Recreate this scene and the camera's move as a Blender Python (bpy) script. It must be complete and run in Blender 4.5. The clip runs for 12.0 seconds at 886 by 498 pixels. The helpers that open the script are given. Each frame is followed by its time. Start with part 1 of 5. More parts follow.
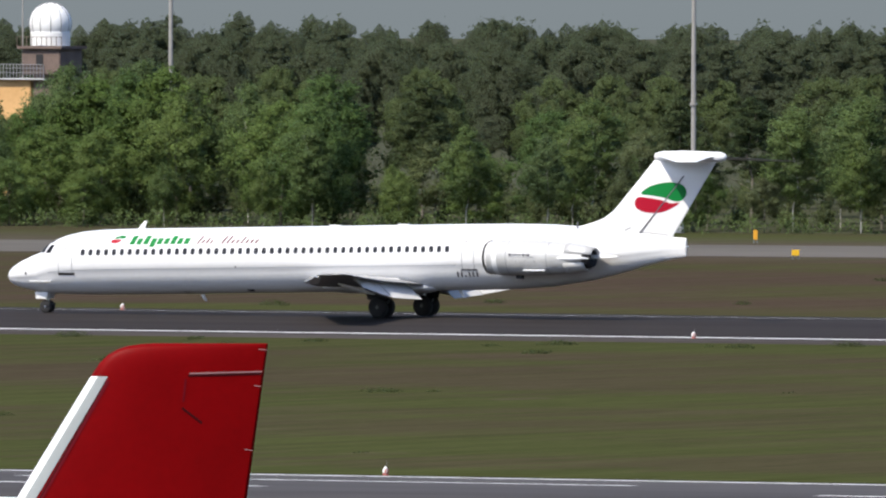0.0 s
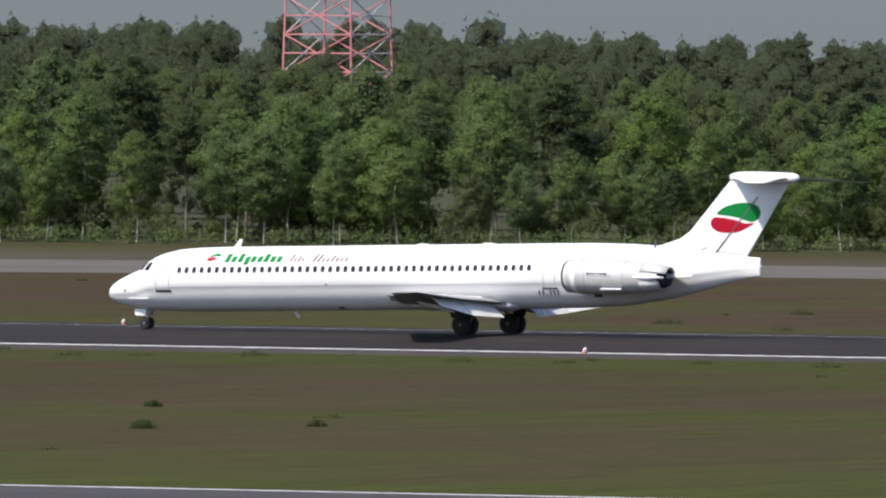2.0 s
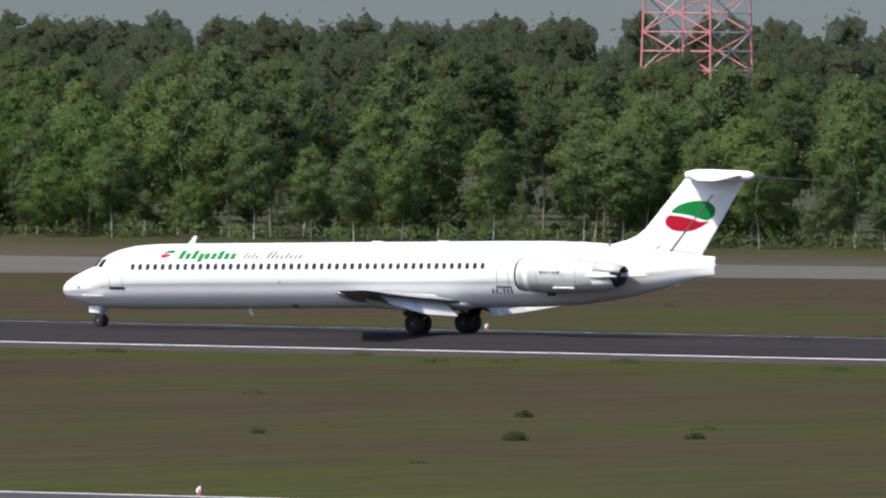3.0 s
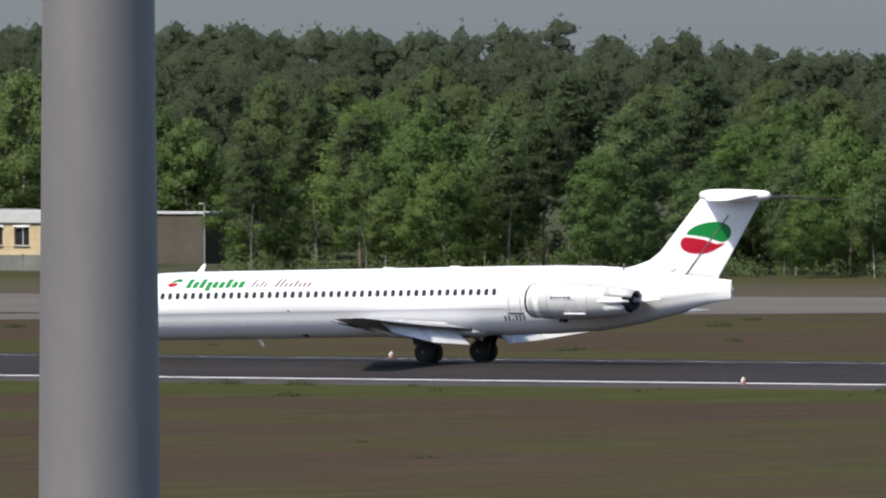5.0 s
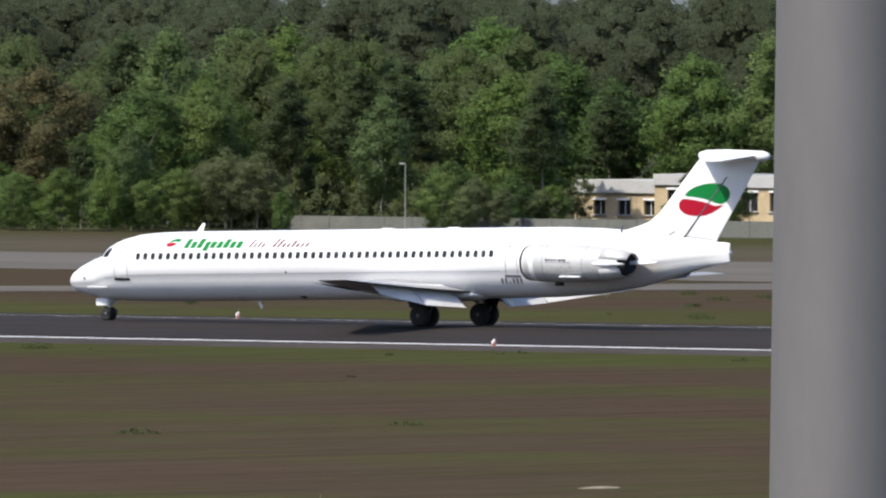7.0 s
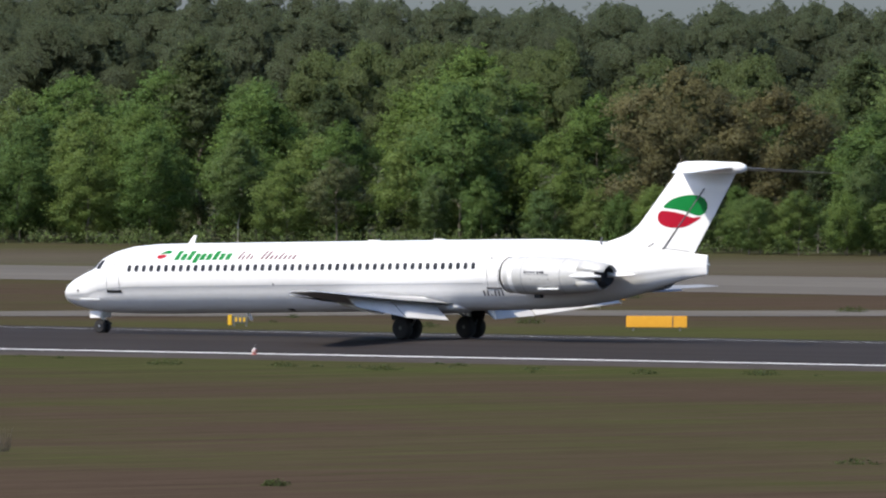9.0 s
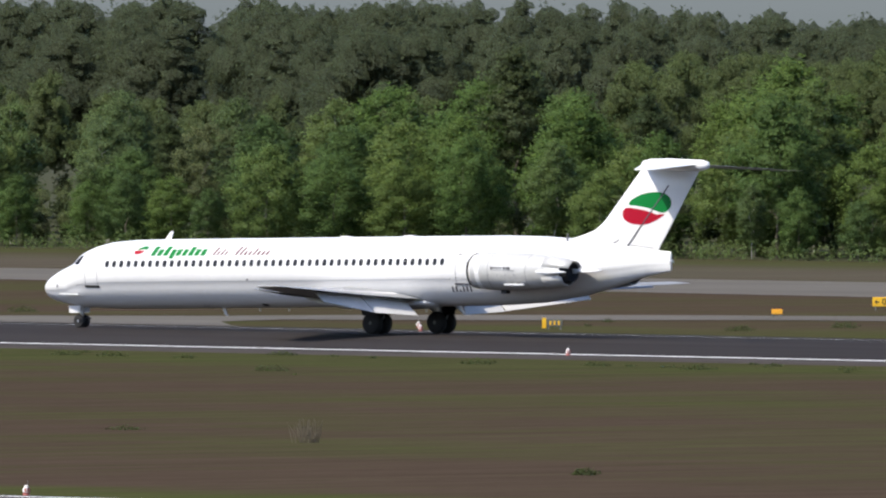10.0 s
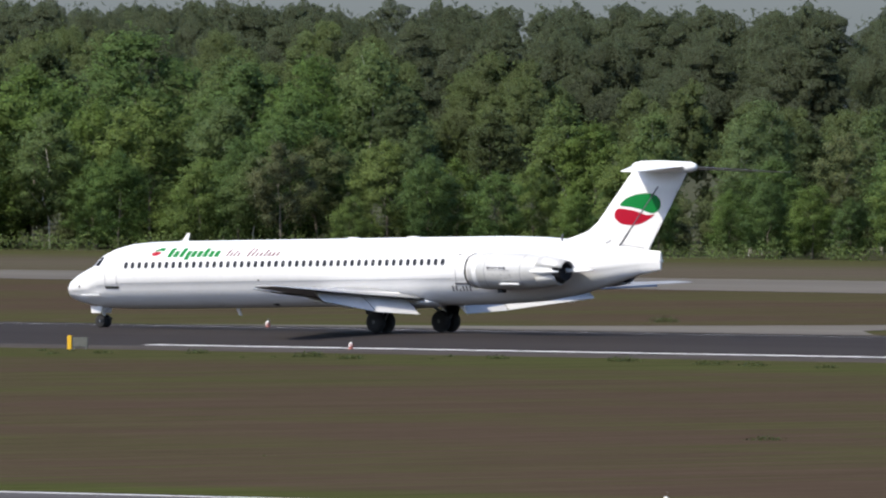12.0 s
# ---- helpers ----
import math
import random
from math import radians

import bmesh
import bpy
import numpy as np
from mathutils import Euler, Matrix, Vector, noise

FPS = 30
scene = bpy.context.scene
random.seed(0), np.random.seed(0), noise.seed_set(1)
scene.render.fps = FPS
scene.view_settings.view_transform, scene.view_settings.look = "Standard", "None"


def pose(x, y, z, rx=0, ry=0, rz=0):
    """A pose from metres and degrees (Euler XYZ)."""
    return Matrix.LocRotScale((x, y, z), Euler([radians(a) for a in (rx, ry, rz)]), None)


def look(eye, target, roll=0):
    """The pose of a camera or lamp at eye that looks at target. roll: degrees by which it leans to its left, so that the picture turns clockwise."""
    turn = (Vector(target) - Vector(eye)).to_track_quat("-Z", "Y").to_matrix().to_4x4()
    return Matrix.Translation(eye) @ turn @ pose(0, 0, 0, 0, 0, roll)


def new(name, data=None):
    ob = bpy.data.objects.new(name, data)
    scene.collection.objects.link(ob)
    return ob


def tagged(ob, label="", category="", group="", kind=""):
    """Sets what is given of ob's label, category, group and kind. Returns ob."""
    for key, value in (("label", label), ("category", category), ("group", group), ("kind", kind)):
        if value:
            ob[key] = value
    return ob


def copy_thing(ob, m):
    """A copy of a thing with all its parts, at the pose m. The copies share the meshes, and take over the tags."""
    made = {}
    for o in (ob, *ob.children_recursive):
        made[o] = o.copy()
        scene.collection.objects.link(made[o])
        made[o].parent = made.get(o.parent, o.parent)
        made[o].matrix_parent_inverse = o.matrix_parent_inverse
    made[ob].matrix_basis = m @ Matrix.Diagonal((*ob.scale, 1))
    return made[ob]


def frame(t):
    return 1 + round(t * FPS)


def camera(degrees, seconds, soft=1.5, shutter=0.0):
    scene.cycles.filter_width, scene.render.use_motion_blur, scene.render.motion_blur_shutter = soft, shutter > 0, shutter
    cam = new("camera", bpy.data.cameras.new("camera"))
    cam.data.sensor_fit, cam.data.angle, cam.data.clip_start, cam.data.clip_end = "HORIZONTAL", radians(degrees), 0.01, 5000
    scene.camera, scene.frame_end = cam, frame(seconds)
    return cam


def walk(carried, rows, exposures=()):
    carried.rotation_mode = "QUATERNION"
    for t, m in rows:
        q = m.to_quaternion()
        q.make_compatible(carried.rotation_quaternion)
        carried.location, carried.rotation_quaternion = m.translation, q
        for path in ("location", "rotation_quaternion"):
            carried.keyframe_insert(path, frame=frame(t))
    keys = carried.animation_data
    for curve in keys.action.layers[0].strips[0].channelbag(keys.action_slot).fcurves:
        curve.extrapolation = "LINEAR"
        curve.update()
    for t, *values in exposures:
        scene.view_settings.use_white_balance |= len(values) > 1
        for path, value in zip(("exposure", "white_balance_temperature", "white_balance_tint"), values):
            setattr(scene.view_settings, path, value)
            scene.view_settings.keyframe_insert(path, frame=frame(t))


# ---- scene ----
# camera: one long lens, following the airliner
cam = camera(2.7219, 12.0, soft=2.2)
# seconds, eye x, y, z, pan to the left, tilt, roll (degrees)
PATH = [
    (0.0, 86.84, -124.02, 18.94, 27.981, -0.874, 0.13),
    (0.5, 87.07, -124.35, 18.95, 28.713, -0.860, 0.26),
    (1.0, 88.78, -127.31, 19.03, 29.444, -0.882, 0.36),
    (1.5, 83.58, -118.62, 19.01, 30.136, -0.875, 0.37),
    (2.0, 80.62, -114.98, 19.02, 30.817, -0.809, 0.28),
    (2.5, 71.14, -101.22, 19.42, 31.368, -0.874, 0.41),
    (3.0, 65.09, -92.91, 19.09, 31.847, -0.830, 0.48),
    (5.0, 28.31, -40.48, 17.08, 34.086, -0.664, -0.10),
    (5.5, 18.29, -26.13, 16.89, 34.619, -0.715, 0.43),
    (6.0, 12.30, -17.57, 16.69, 35.124, -0.730, 0.20),
    (6.5, 7.72, -10.94, 16.44, 35.811, -0.726, 0.29),
    (7.0, -2.17, 2.92, 16.59, 36.419, -0.774, 0.24),
    (7.2, -5.93, 8.23, 16.66, 36.642, -0.829, 0.14),
    (8.8, -21.53, 30.52, 16.18, 38.544, -0.724, 0.20),
    (9.0, -21.73, 30.92, 15.87, 38.751, -0.697, 0.25),
    (9.5, -22.86, 32.65, 15.03, 39.225, -0.637, 0.31),
    (10.0, -24.05, 34.35, 14.31, 39.740, -0.606, 0.41),
    (10.5, -27.01, 37.93, 14.17, 40.266, -0.579, 0.48),
    (11.0, -26.53, 37.28, 14.11, 40.795, -0.558, 0.23),
    (11.5, -25.68, 36.36, 14.16, 41.263, -0.601, 0.28),
    (12.0, -26.33, 37.22, 14.26, 41.719, -0.586, 0.19),
]


def sight(x, y, z, pan, tilt, roll):
    a, e = radians(pan), radians(tilt)
    return look((x, y, z), (x - math.sin(a) * 100, y + math.cos(a) * 100, z + math.tan(e) * 100), roll)


walk(cam, [(t, sight(x, y, z, p, e, r)) for t, x, y, z, p, e, r in PATH], [(0.0, 0.5, 6950, 10), (12.0, 0.5, 6950, 10)])

# seconds and the place of the airliner's nose along the runway
ROLL_OUT = [
    (0.0, -409.58),
    (0.5, -422.93),
    (1.0, -436.10),
    (1.5, -449.55),
    (2.0, -462.77),
    (2.5, -476.20),
    (3.0, -489.05),
    (5.0, -536.95),
    (5.5, -548.00),
    (6.0, -560.36),
    (6.5, -572.45),
    (7.0, -584.38),
    (7.2, -589.22),
    (8.8, -626.75),
    (9.0, -631.52),
    (9.5, -642.75),
    (10.0, -653.92),
    (10.5, -664.99),
    (11.0, -675.86),
    (11.5, -686.59),
    (12.0, -697.17),
]
RUNWAY_Y = 760.0

# ---- world and sun ----
SUN_ELEV, SUN_TURN = radians(52), radians(194)
world = bpy.data.worlds.new("sky")
scene.world = world
world.use_nodes = True
_nt = world.node_tree
_sky = _nt.nodes.new("ShaderNodeTexSky")
_sky.sky_type = "NISHITA"
_sky.sun_disc = False
_sky.sun_elevation, _sky.sun_rotation = SUN_ELEV, SUN_TURN
_sky.air_density, _sky.dust_density, _sky.ozone_density = 1.0, 1.8, 3.0
_tint = _nt.nodes.new("ShaderNodeMix")
_tint.data_type, _tint.blend_type = "RGBA", "MULTIPLY"
_tint.inputs[0].default_value = 1.0
_tint.inputs[7].default_value = (0.98, 1.07, 1.27, 1)
_nt.links.new(_sky.outputs[0], _tint.inputs[6])
_nt.links.new(_tint.outputs[2], _nt.nodes["Background"].inputs[0])
_nt.nodes["Background"].inputs[1].default_value = 0.12
sun = new("sun", bpy.data.lights.new("sun", "SUN"))
sun.data.energy, sun.data.angle, sun.data.color = 4.0, radians(0.53), (1.0, 0.96, 0.88)
sun.matrix_world = look((0, 0, 200), (-100 * math.cos(SUN_ELEV) * math.sin(SUN_TURN), -100 * math.cos(SUN_ELEV) * math.cos(SUN_TURN), 200 - 100 * math.sin(SUN_ELEV)))


# ---- materials ----
def mat(name, colour, rough=0.6, metal=0.0, spec=0.5):
    m = bpy.data.materials.new(name)
    m.use_nodes = True
    b = m.node_tree.nodes["Principled BSDF"]
    b.inputs["Base Color"].default_value = (*colour, 1)
    b.inputs["Roughness"].default_value = rough
    b.inputs["Metallic"].default_value = metal
    b.inputs["Specular IOR Level"].default_value = spec
    return m


def nodes(m):
    return m.node_tree, m.node_tree.nodes["Principled BSDF"]


def noise_tex(nt, scale, detail=4.0, stretch=None, rough=0.55):
    tex = nt.nodes.new("ShaderNodeTexNoise")
    tex.inputs["Scale"].default_value = scale
    tex.inputs["Detail"].default_value = detail
    tex.inputs["Roughness"].default_value = rough
    co = nt.nodes.new("ShaderNodeTexCoord")
    if stretch:
        mp = nt.nodes.new("ShaderNodeMapping")
        mp.inputs["Scale"].default_value = stretch
        nt.links.new(co.outputs["Object"], mp.inputs[0])
        nt.links.new(mp.outputs[0], tex.inputs["Vector"])
    else:
        nt.links.new(co.outputs["Object"], tex.inputs["Vector"])
    return tex


def ramp(nt, fac, stops):
    r = nt.nodes.new("ShaderNodeValToRGB")
    while len(r.color_ramp.elements) < len(stops):
        r.color_ramp.elements.new(0.5)
    for e, (p, c) in zip(r.color_ramp.elements, stops):
        e.position, e.color = p, (*c, 1)
    nt.links.new(fac, r.inputs[0])
    return r


def mix(nt, fac, a, b, mode="MIX"):
    n = nt.nodes.new("ShaderNodeMix")
    n.data_type, n.blend_type = "RGBA", mode
    for sock, v in ((n.inputs[0], fac), (n.inputs[6], a), (n.inputs[7], b)):
        if isinstance(v, (int, float)):
            sock.default_value = v
        elif isinstance(v, tuple):
            sock.default_value = (*v, 1)
        else:
            nt.links.new(v, sock)
    return n.outputs[2]


def bump(nt, b, height, strength, dist):
    n = nt.nodes.new("ShaderNodeBump")
    n.inputs["Strength"].default_value = strength
    n.inputs["Distance"].default_value = dist
    nt.links.new(height, n.inputs["Height"])
    nt.links.new(n.outputs[0], b.inputs["Normal"])


def worn(name, c1, c2, scale, rough=0.6, metal=0.0, stretch=None, bumpy=0.0, spec=0.5):
    m = mat(name, c1, rough, metal, spec)
    nt, b = nodes(m)
    t1 = noise_tex(nt, scale, 5, stretch)
    t2 = noise_tex(nt, scale * 9, 3, stretch)
    f = mix(nt, 0.35, t1.outputs[0], t2.outputs[0])
    r = ramp(nt, f, [(0.36, c1), (0.66, c2)])
    nt.links.new(r.outputs[0], b.inputs["Base Color"])
    if bumpy:
        bump(nt, b, t2.outputs[0], bumpy, 0.02)
    return m


def grass_material():
    m = mat("grass", (0.08, 0.08, 0.04), 0.95, 0, 0.0)
    nt, b = nodes(m)
    big = noise_tex(nt, 0.03, 5, (0.7, 0.8, 1), 0.6)
    mid = noise_tex(nt, 0.16, 6, (3.0, 0.22, 1), 0.7)
    fine = noise_tex(nt, 1.2, 5, (2.4, 0.25, 1), 0.75)
    dry = ramp(nt, fine.outputs[0], [(0.3, (0.0435, 0.0320, 0.0240)), (0.7, (0.0632, 0.0468, 0.0350))])
    green = ramp(nt, fine.outputs[0], [(0.3, (0.037, 0.043, 0.0165)), (0.7, (0.056, 0.063, 0.025))])
    both = mix(nt, 0.45, big.outputs[0], mid.outputs[0])
    sel = ramp(nt, both, [(0.46, (0, 0, 0)), (0.64, (1, 1, 1))])
    pale = noise_tex(nt, 0.09, 6, (1.0, 0.5, 1), 0.7)
    sand = ramp(nt, pale.outputs[0], [(0.66, (0, 0, 0)), (0.74, (1, 1, 1))])
    # greener belts along the paved edges
    geo = nt.nodes.new("ShaderNodeNewGeometry")
    sep = nt.nodes.new("ShaderNodeSeparateXYZ")
    nt.links.new(geo.outputs["Position"], sep.inputs[0])
    belt = None
    for y0, w, much in ((492, 9, 0.75), (716, 17, 0.75), (800, 15, 0.4), (1068, 22, 0.45)):
        d = nt.nodes.new("ShaderNodeMath")
        d.operation = "SUBTRACT"
        nt.links.new(sep.outputs["Y"], d.inputs[0])
        d.inputs[1].default_value = y0
        ab = nt.nodes.new("ShaderNodeMath")
        ab.operation = "ABSOLUTE"
        nt.links.new(d.outputs[0], ab.inputs[0])
        mr = nt.nodes.new("ShaderNodeMapRange")
        nt.links.new(ab.outputs[0], mr.inputs[0])
        for i, v in ((1, w * 0.4), (2, w * 1.4), (3, much), (4, 0.0)):
            mr.inputs[i].default_value = v
        if belt is None:
            belt = mr.outputs[0]
        else:
            mx = nt.nodes.new("ShaderNodeMath")
            mx.operation = "MAXIMUM"
            nt.links.new(belt, mx.inputs[0])
            nt.links.new(mr.outputs[0], mx.inputs[1])
            belt = mx.outputs[0]
    ad = nt.nodes.new("ShaderNodeMath")
    ad.operation, ad.use_clamp = "ADD", True
    lush = nt.nodes.new("ShaderNodeMapRange")
    nt.links.new(sep.outputs["X"], lush.inputs[0])
    for i, v in ((1, -400.0), (2, -280.0), (3, 0.0), (4, 0.45)):
        lush.inputs[i].default_value = v
    more = nt.nodes.new("ShaderNodeMath")
    more.operation = "ADD"
    nt.links.new(sel.outputs[0], more.inputs[0])
    nt.links.new(lush.outputs[0], more.inputs[1])
    nt.links.new(more.outputs[0], ad.inputs[0])
    nt.links.new(belt, ad.inputs[1])
    col = mix(nt, ad.outputs[0], dry.outputs[0], green.outputs[0])
    col = mix(nt, sand.outputs[0], col, (0.075, 0.06, 0.042))
    # pale trodden verge beside the far taxiway
    off = nt.nodes.new("ShaderNodeMath")
    off.operation = "SUBTRACT"
    nt.links.new(sep.outputs["Y"], off.inputs[0])
    off.inputs[1].default_value = 1015
    far = nt.nodes.new("ShaderNodeMath")
    far.operation = "ABSOLUTE"
    nt.links.new(off.outputs[0], far.inputs[0])
    verge = nt.nodes.new("ShaderNodeMapRange")
    nt.links.new(far.outputs[0], verge.inputs[0])
    for i, v in ((1, 14.0), (2, 52.0), (3, 0.8), (4, 0.0)):
        verge.inputs[i].default_value = v
    worn_out = nt.nodes.new("ShaderNodeMath")
    worn_out.operation = "MULTIPLY"
    nt.links.new(verge.outputs[0], worn_out.inputs[0])
    nt.links.new(ramp(nt, mid.outputs[0], [(0.25, (0.45, 0.45, 0.45)), (0.65, (1, 1, 1))]).outputs[0], worn_out.inputs[1])
    col = mix(nt, worn_out.outputs[0], col, (0.078, 0.071, 0.055))
    streak = noise_tex(nt, 0.1, 6, (4.5, 0.25, 1), 0.7)
    tone = ramp(nt, streak.outputs[0], [(0.30, (0.82, 0.82, 0.83)), (0.70, (1.16, 1.16, 1.15))])
    col = mix(nt, 1.0, col, tone.outputs[0], "MULTIPLY")
    nt.links.new(col, b.inputs["Base Color"])
    bump(nt, b, fine.outputs[0], 0.6, 0.15)
    return m


def leaf_material(name, tones):
    """Foliage: each tree takes its own tone, clumps and sprays vary round it."""
    m = mat(name, tones[0], 0.65, 0, 0.2)
    nt, b = nodes(m)
    info = nt.nodes.new("ShaderNodeObjectInfo")
    geo = nt.nodes.new("ShaderNodeNewGeometry")
    patch = noise_tex(nt, 0.16, 2)
    f = mix(nt, 0.3, info.outputs["Random"], patch.outputs[0])
    k = len(tones) - 1
    r = ramp(nt, f, [(0.12 + 0.74 * q / k, c) for q, c in enumerate(tones)])
    clump = noise_tex(nt, 1.1, 4, None, 0.65)
    tone = ramp(nt, clump.outputs[0], [(0.3, (0.88, 0.88, 0.90)), (0.7, (1.13, 1.13, 1.08))])
    col = mix(nt, 1.0, r.outputs[0], tone.outputs[0], "MULTIPLY")
    spray = ramp(nt, geo.outputs["Random Per Island"], [(0.0, (0.9, 0.9, 0.91)), (1.0, (1.1, 1.1, 1.08))])
    col = mix(nt, 1.0, col, spray.outputs[0], "MULTIPLY")
    nt.links.new(col, b.inputs["Base Color"])
    tr = nt.nodes.new("ShaderNodeBsdfTranslucent")
    nt.links.new(col, tr.inputs[0])
    ms = nt.nodes.new("ShaderNodeMixShader")
    ms.inputs[0].default_value = 0.66
    nt.links.new(b.outputs[0], ms.inputs[1])
    nt.links.new(tr.outputs[0], ms.inputs[2])
    # a spray is many small leaves with gaps between them
    gap = nt.nodes.new("ShaderNodeBsdfTransparent")
    ga = nt.nodes.new("ShaderNodeMixShader")
    fine = noise_tex(nt, 7.0, 2, None, 0.6)
    cut = ramp(nt, fine.outputs[0], [(0.44, (0.85, 0.85, 0.85)), (0.52, (0.05, 0.05, 0.05))])
    nt.links.new(cut.outputs[0], ga.inputs[0])
    nt.links.new(ms.outputs[0], ga.inputs[1])
    nt.links.new(gap.outputs[0], ga.inputs[2])
    nt.links.new(ga.outputs[0], nt.nodes["Material Output"].inputs[0])
    return m


M_GRASS = grass_material()
M_ASPHALT = worn("asphalt", (0.0205, 0.0170, 0.0155), (0.0325, 0.0275, 0.0255), 0.25, 0.85, 0, (0.06, 1.0, 1), 0.2, 0.06)
M_SHOULDER = worn("shoulder_asphalt", (0.038, 0.034, 0.032), (0.055, 0.050, 0.047), 0.3, 0.9, 0, (0.2, 1, 1), 0.2, 0.06)
M_NEAR = worn("grey_asphalt", (0.045, 0.042, 0.043), (0.075, 0.071, 0.072), 0.2, 0.85, 0, (0.08, 0.7, 1), 0.2, 0.06)
M_CONCRETE = worn("pale_concrete", (0.086, 0.078, 0.067), (0.122, 0.111, 0.097), 0.06, 0.9, 0, (0.3, 1, 1), 0.0, 0.06)
M_LINE = worn("line_paint", (0.62, 0.62, 0.60), (0.8, 0.8, 0.78), 0.7, 0.7, 0, (0.4, 1, 1))
M_WHITE = worn("white_gloss_paint", (0.72, 0.72, 0.72), (0.78, 0.78, 0.775), 0.35, 0.28)
M_BELLY = worn("belly_shade_white", (0.70, 0.70, 0.70), (0.75, 0.75, 0.75), 0.5, 0.4)
M_NACELLE = worn("nacelle_grey", (0.44, 0.44, 0.43), (0.54, 0.54, 0.53), 0.9, 0.4, 0.1)
M_METAL = worn("bare_metal", (0.55, 0.56, 0.58), (0.68, 0.69, 0.7), 1.5, 0.3, 0.9)
M_FLAP = worn("flap_grey", (0.58, 0.57, 0.55), (0.68, 0.67, 0.65), 0.9, 0.65, 0, None, 0, 0.2)
M_WINGGREY = worn("wing_grey", (0.22, 0.22, 0.22), (0.30, 0.30, 0.30), 0.6, 0.4)
M_DARK = mat("dark_cavity", (0.012, 0.012, 0.014), 0.7)
M_SOOT = worn("sooty_metal", (0.05, 0.048, 0.046), (0.16, 0.155, 0.15), 2.0, 0.5, 0.7)
M_TYRE = worn("tyre_rubber", (0.012, 0.012, 0.013), (0.024, 0.023, 0.022), 3.0, 0.8)
M_GLASS = mat("window_glass", (0.02, 0.021, 0.024), 0.3, 0, 0.3)
M_CREASE = mat("crease_shade_grey", (0.45, 0.46, 0.48), 0.4)
M_GREEN = mat("logo_green", (0.0, 0.165, 0.034), 0.45, 0, 0.2)
M_RED = mat("logo_red", (0.34, 0.004, 0.020), 0.45, 0, 0.2)
M_SCRIPT = mat("script_mauve", (0.13, 0.055, 0.065), 0.4)
M_LETTER = mat("letter_grey", (0.10, 0.10, 0.11), 0.5)
M_SEAM = mat("panel_seam", (0.28, 0.28, 0.29), 0.6)
M_REDFIN = worn("red_gloss_paint", (0.135, 0.0005, 0.0012), (0.168, 0.0007, 0.0016), 0.8, 0.45, 0, None, 0.0, 0.05)
M_FINSEAM = mat("fin_seam", (0.035, 0.001, 0.002), 0.6, 0, 0.1)
M_FINDULL = mat("fin_dull_red", (0.11, 0.0012, 0.006), 0.6, 0, 0.1)
M_FINMARK = mat("fin_mark", (0.30, 0.15, 0.15), 0.6)
M_STRIP = worn("strip_grey_paint", (0.25, 0.27, 0.27), (0.30, 0.32, 0.32), 1.0, 0.5)
M_COCKPIT = mat("cockpit_glass", (0.015, 0.015, 0.017), 0.35, 0, 0.12)
M_LAMPPALE = mat("lamp_housing", (0.78, 0.75, 0.73), 0.6)
M_LITTER = worn("leaf_litter", (0.038, 0.042, 0.024), (0.062, 0.064, 0.038), 0.2, 0.95, 0, None, 0.3, 0.02)
M_STEM = worn("dry_stems", (0.075, 0.062, 0.040), (0.11, 0.092, 0.062), 3.0, 0.95)
M_SAND = worn("bare_sand", (0.16, 0.13, 0.09), (0.24, 0.19, 0.14), 1.5, 0.95)
M_TARP = worn("white_tarpaulin", (0.30, 0.30, 0.31), (0.72, 0.72, 0.73), 0.9, 0.5)
M_POLE = worn("galvanised_steel", (0.158, 0.149, 0.146), (0.182, 0.172, 0.167), 1.2, 0.55, 0.35, (0.5, 0.5, 0.15), 0.0, 0.3)
M_MAST = worn("weathered_mast", (0.22, 0.21, 0.20), (0.30, 0.29, 0.27), 0.6, 0.7)
M_PYLON = worn("pylon_red", (0.42, 0.145, 0.15), (0.52, 0.20, 0.21), 0.5, 0.6)
M_PYLON_W = worn("pylon_pale", (0.40, 0.34, 0.34), (0.5, 0.44, 0.43), 0.5, 0.6)
M_DOME = worn("radome_white", (0.72, 0.72, 0.71), (0.8, 0.8, 0.79), 0.8, 0.4)
M_OCHRE = worn("ochre_render", (0.50, 0.29, 0.12), (0.60, 0.36, 0.16), 0.5, 0.9)
M_BRICK = worn("dark_brick", (0.11, 0.08, 0.07), (0.17, 0.12, 0.10), 1.0, 0.9)
M_RAIL = mat("rail_grey", (0.20, 0.20, 0.21), 0.6)
M_WALL = worn("sandy_render", (0.40, 0.31, 0.19), (0.52, 0.41, 0.26), 0.5, 0.9)
M_FASCIA = worn("fascia_grey", (0.36, 0.36, 0.36), (0.46, 0.46, 0.45), 0.6, 0.8)
M_SHED = worn("shed_brown", (0.05, 0.043, 0.030), (0.075, 0.064, 0.045), 0.4, 0.9)
M_FENCE = worn("fence_grey", (0.10, 0.105, 0.09), (0.15, 0.15, 0.135), 0.5, 0.9)
M_YELLOW = worn("sign_yellow", (0.75, 0.42, 0.015), (0.82, 0.50, 0.03), 1.5, 0.5)
M_ORANGE = worn("marker_orange", (0.72, 0.33, 0.02), (0.8, 0.40, 0.035), 1.5, 0.5)
M_BLACK = mat("sign_black", (0.015, 0.015, 0.015), 0.5)
M_LAMPRED = mat("marker_red", (0.36, 0.11, 0.09), 0.5)
M_BARK = worn("bark", (0.10, 0.085, 0.065), (0.2, 0.18, 0.15), 1.0, 0.95)
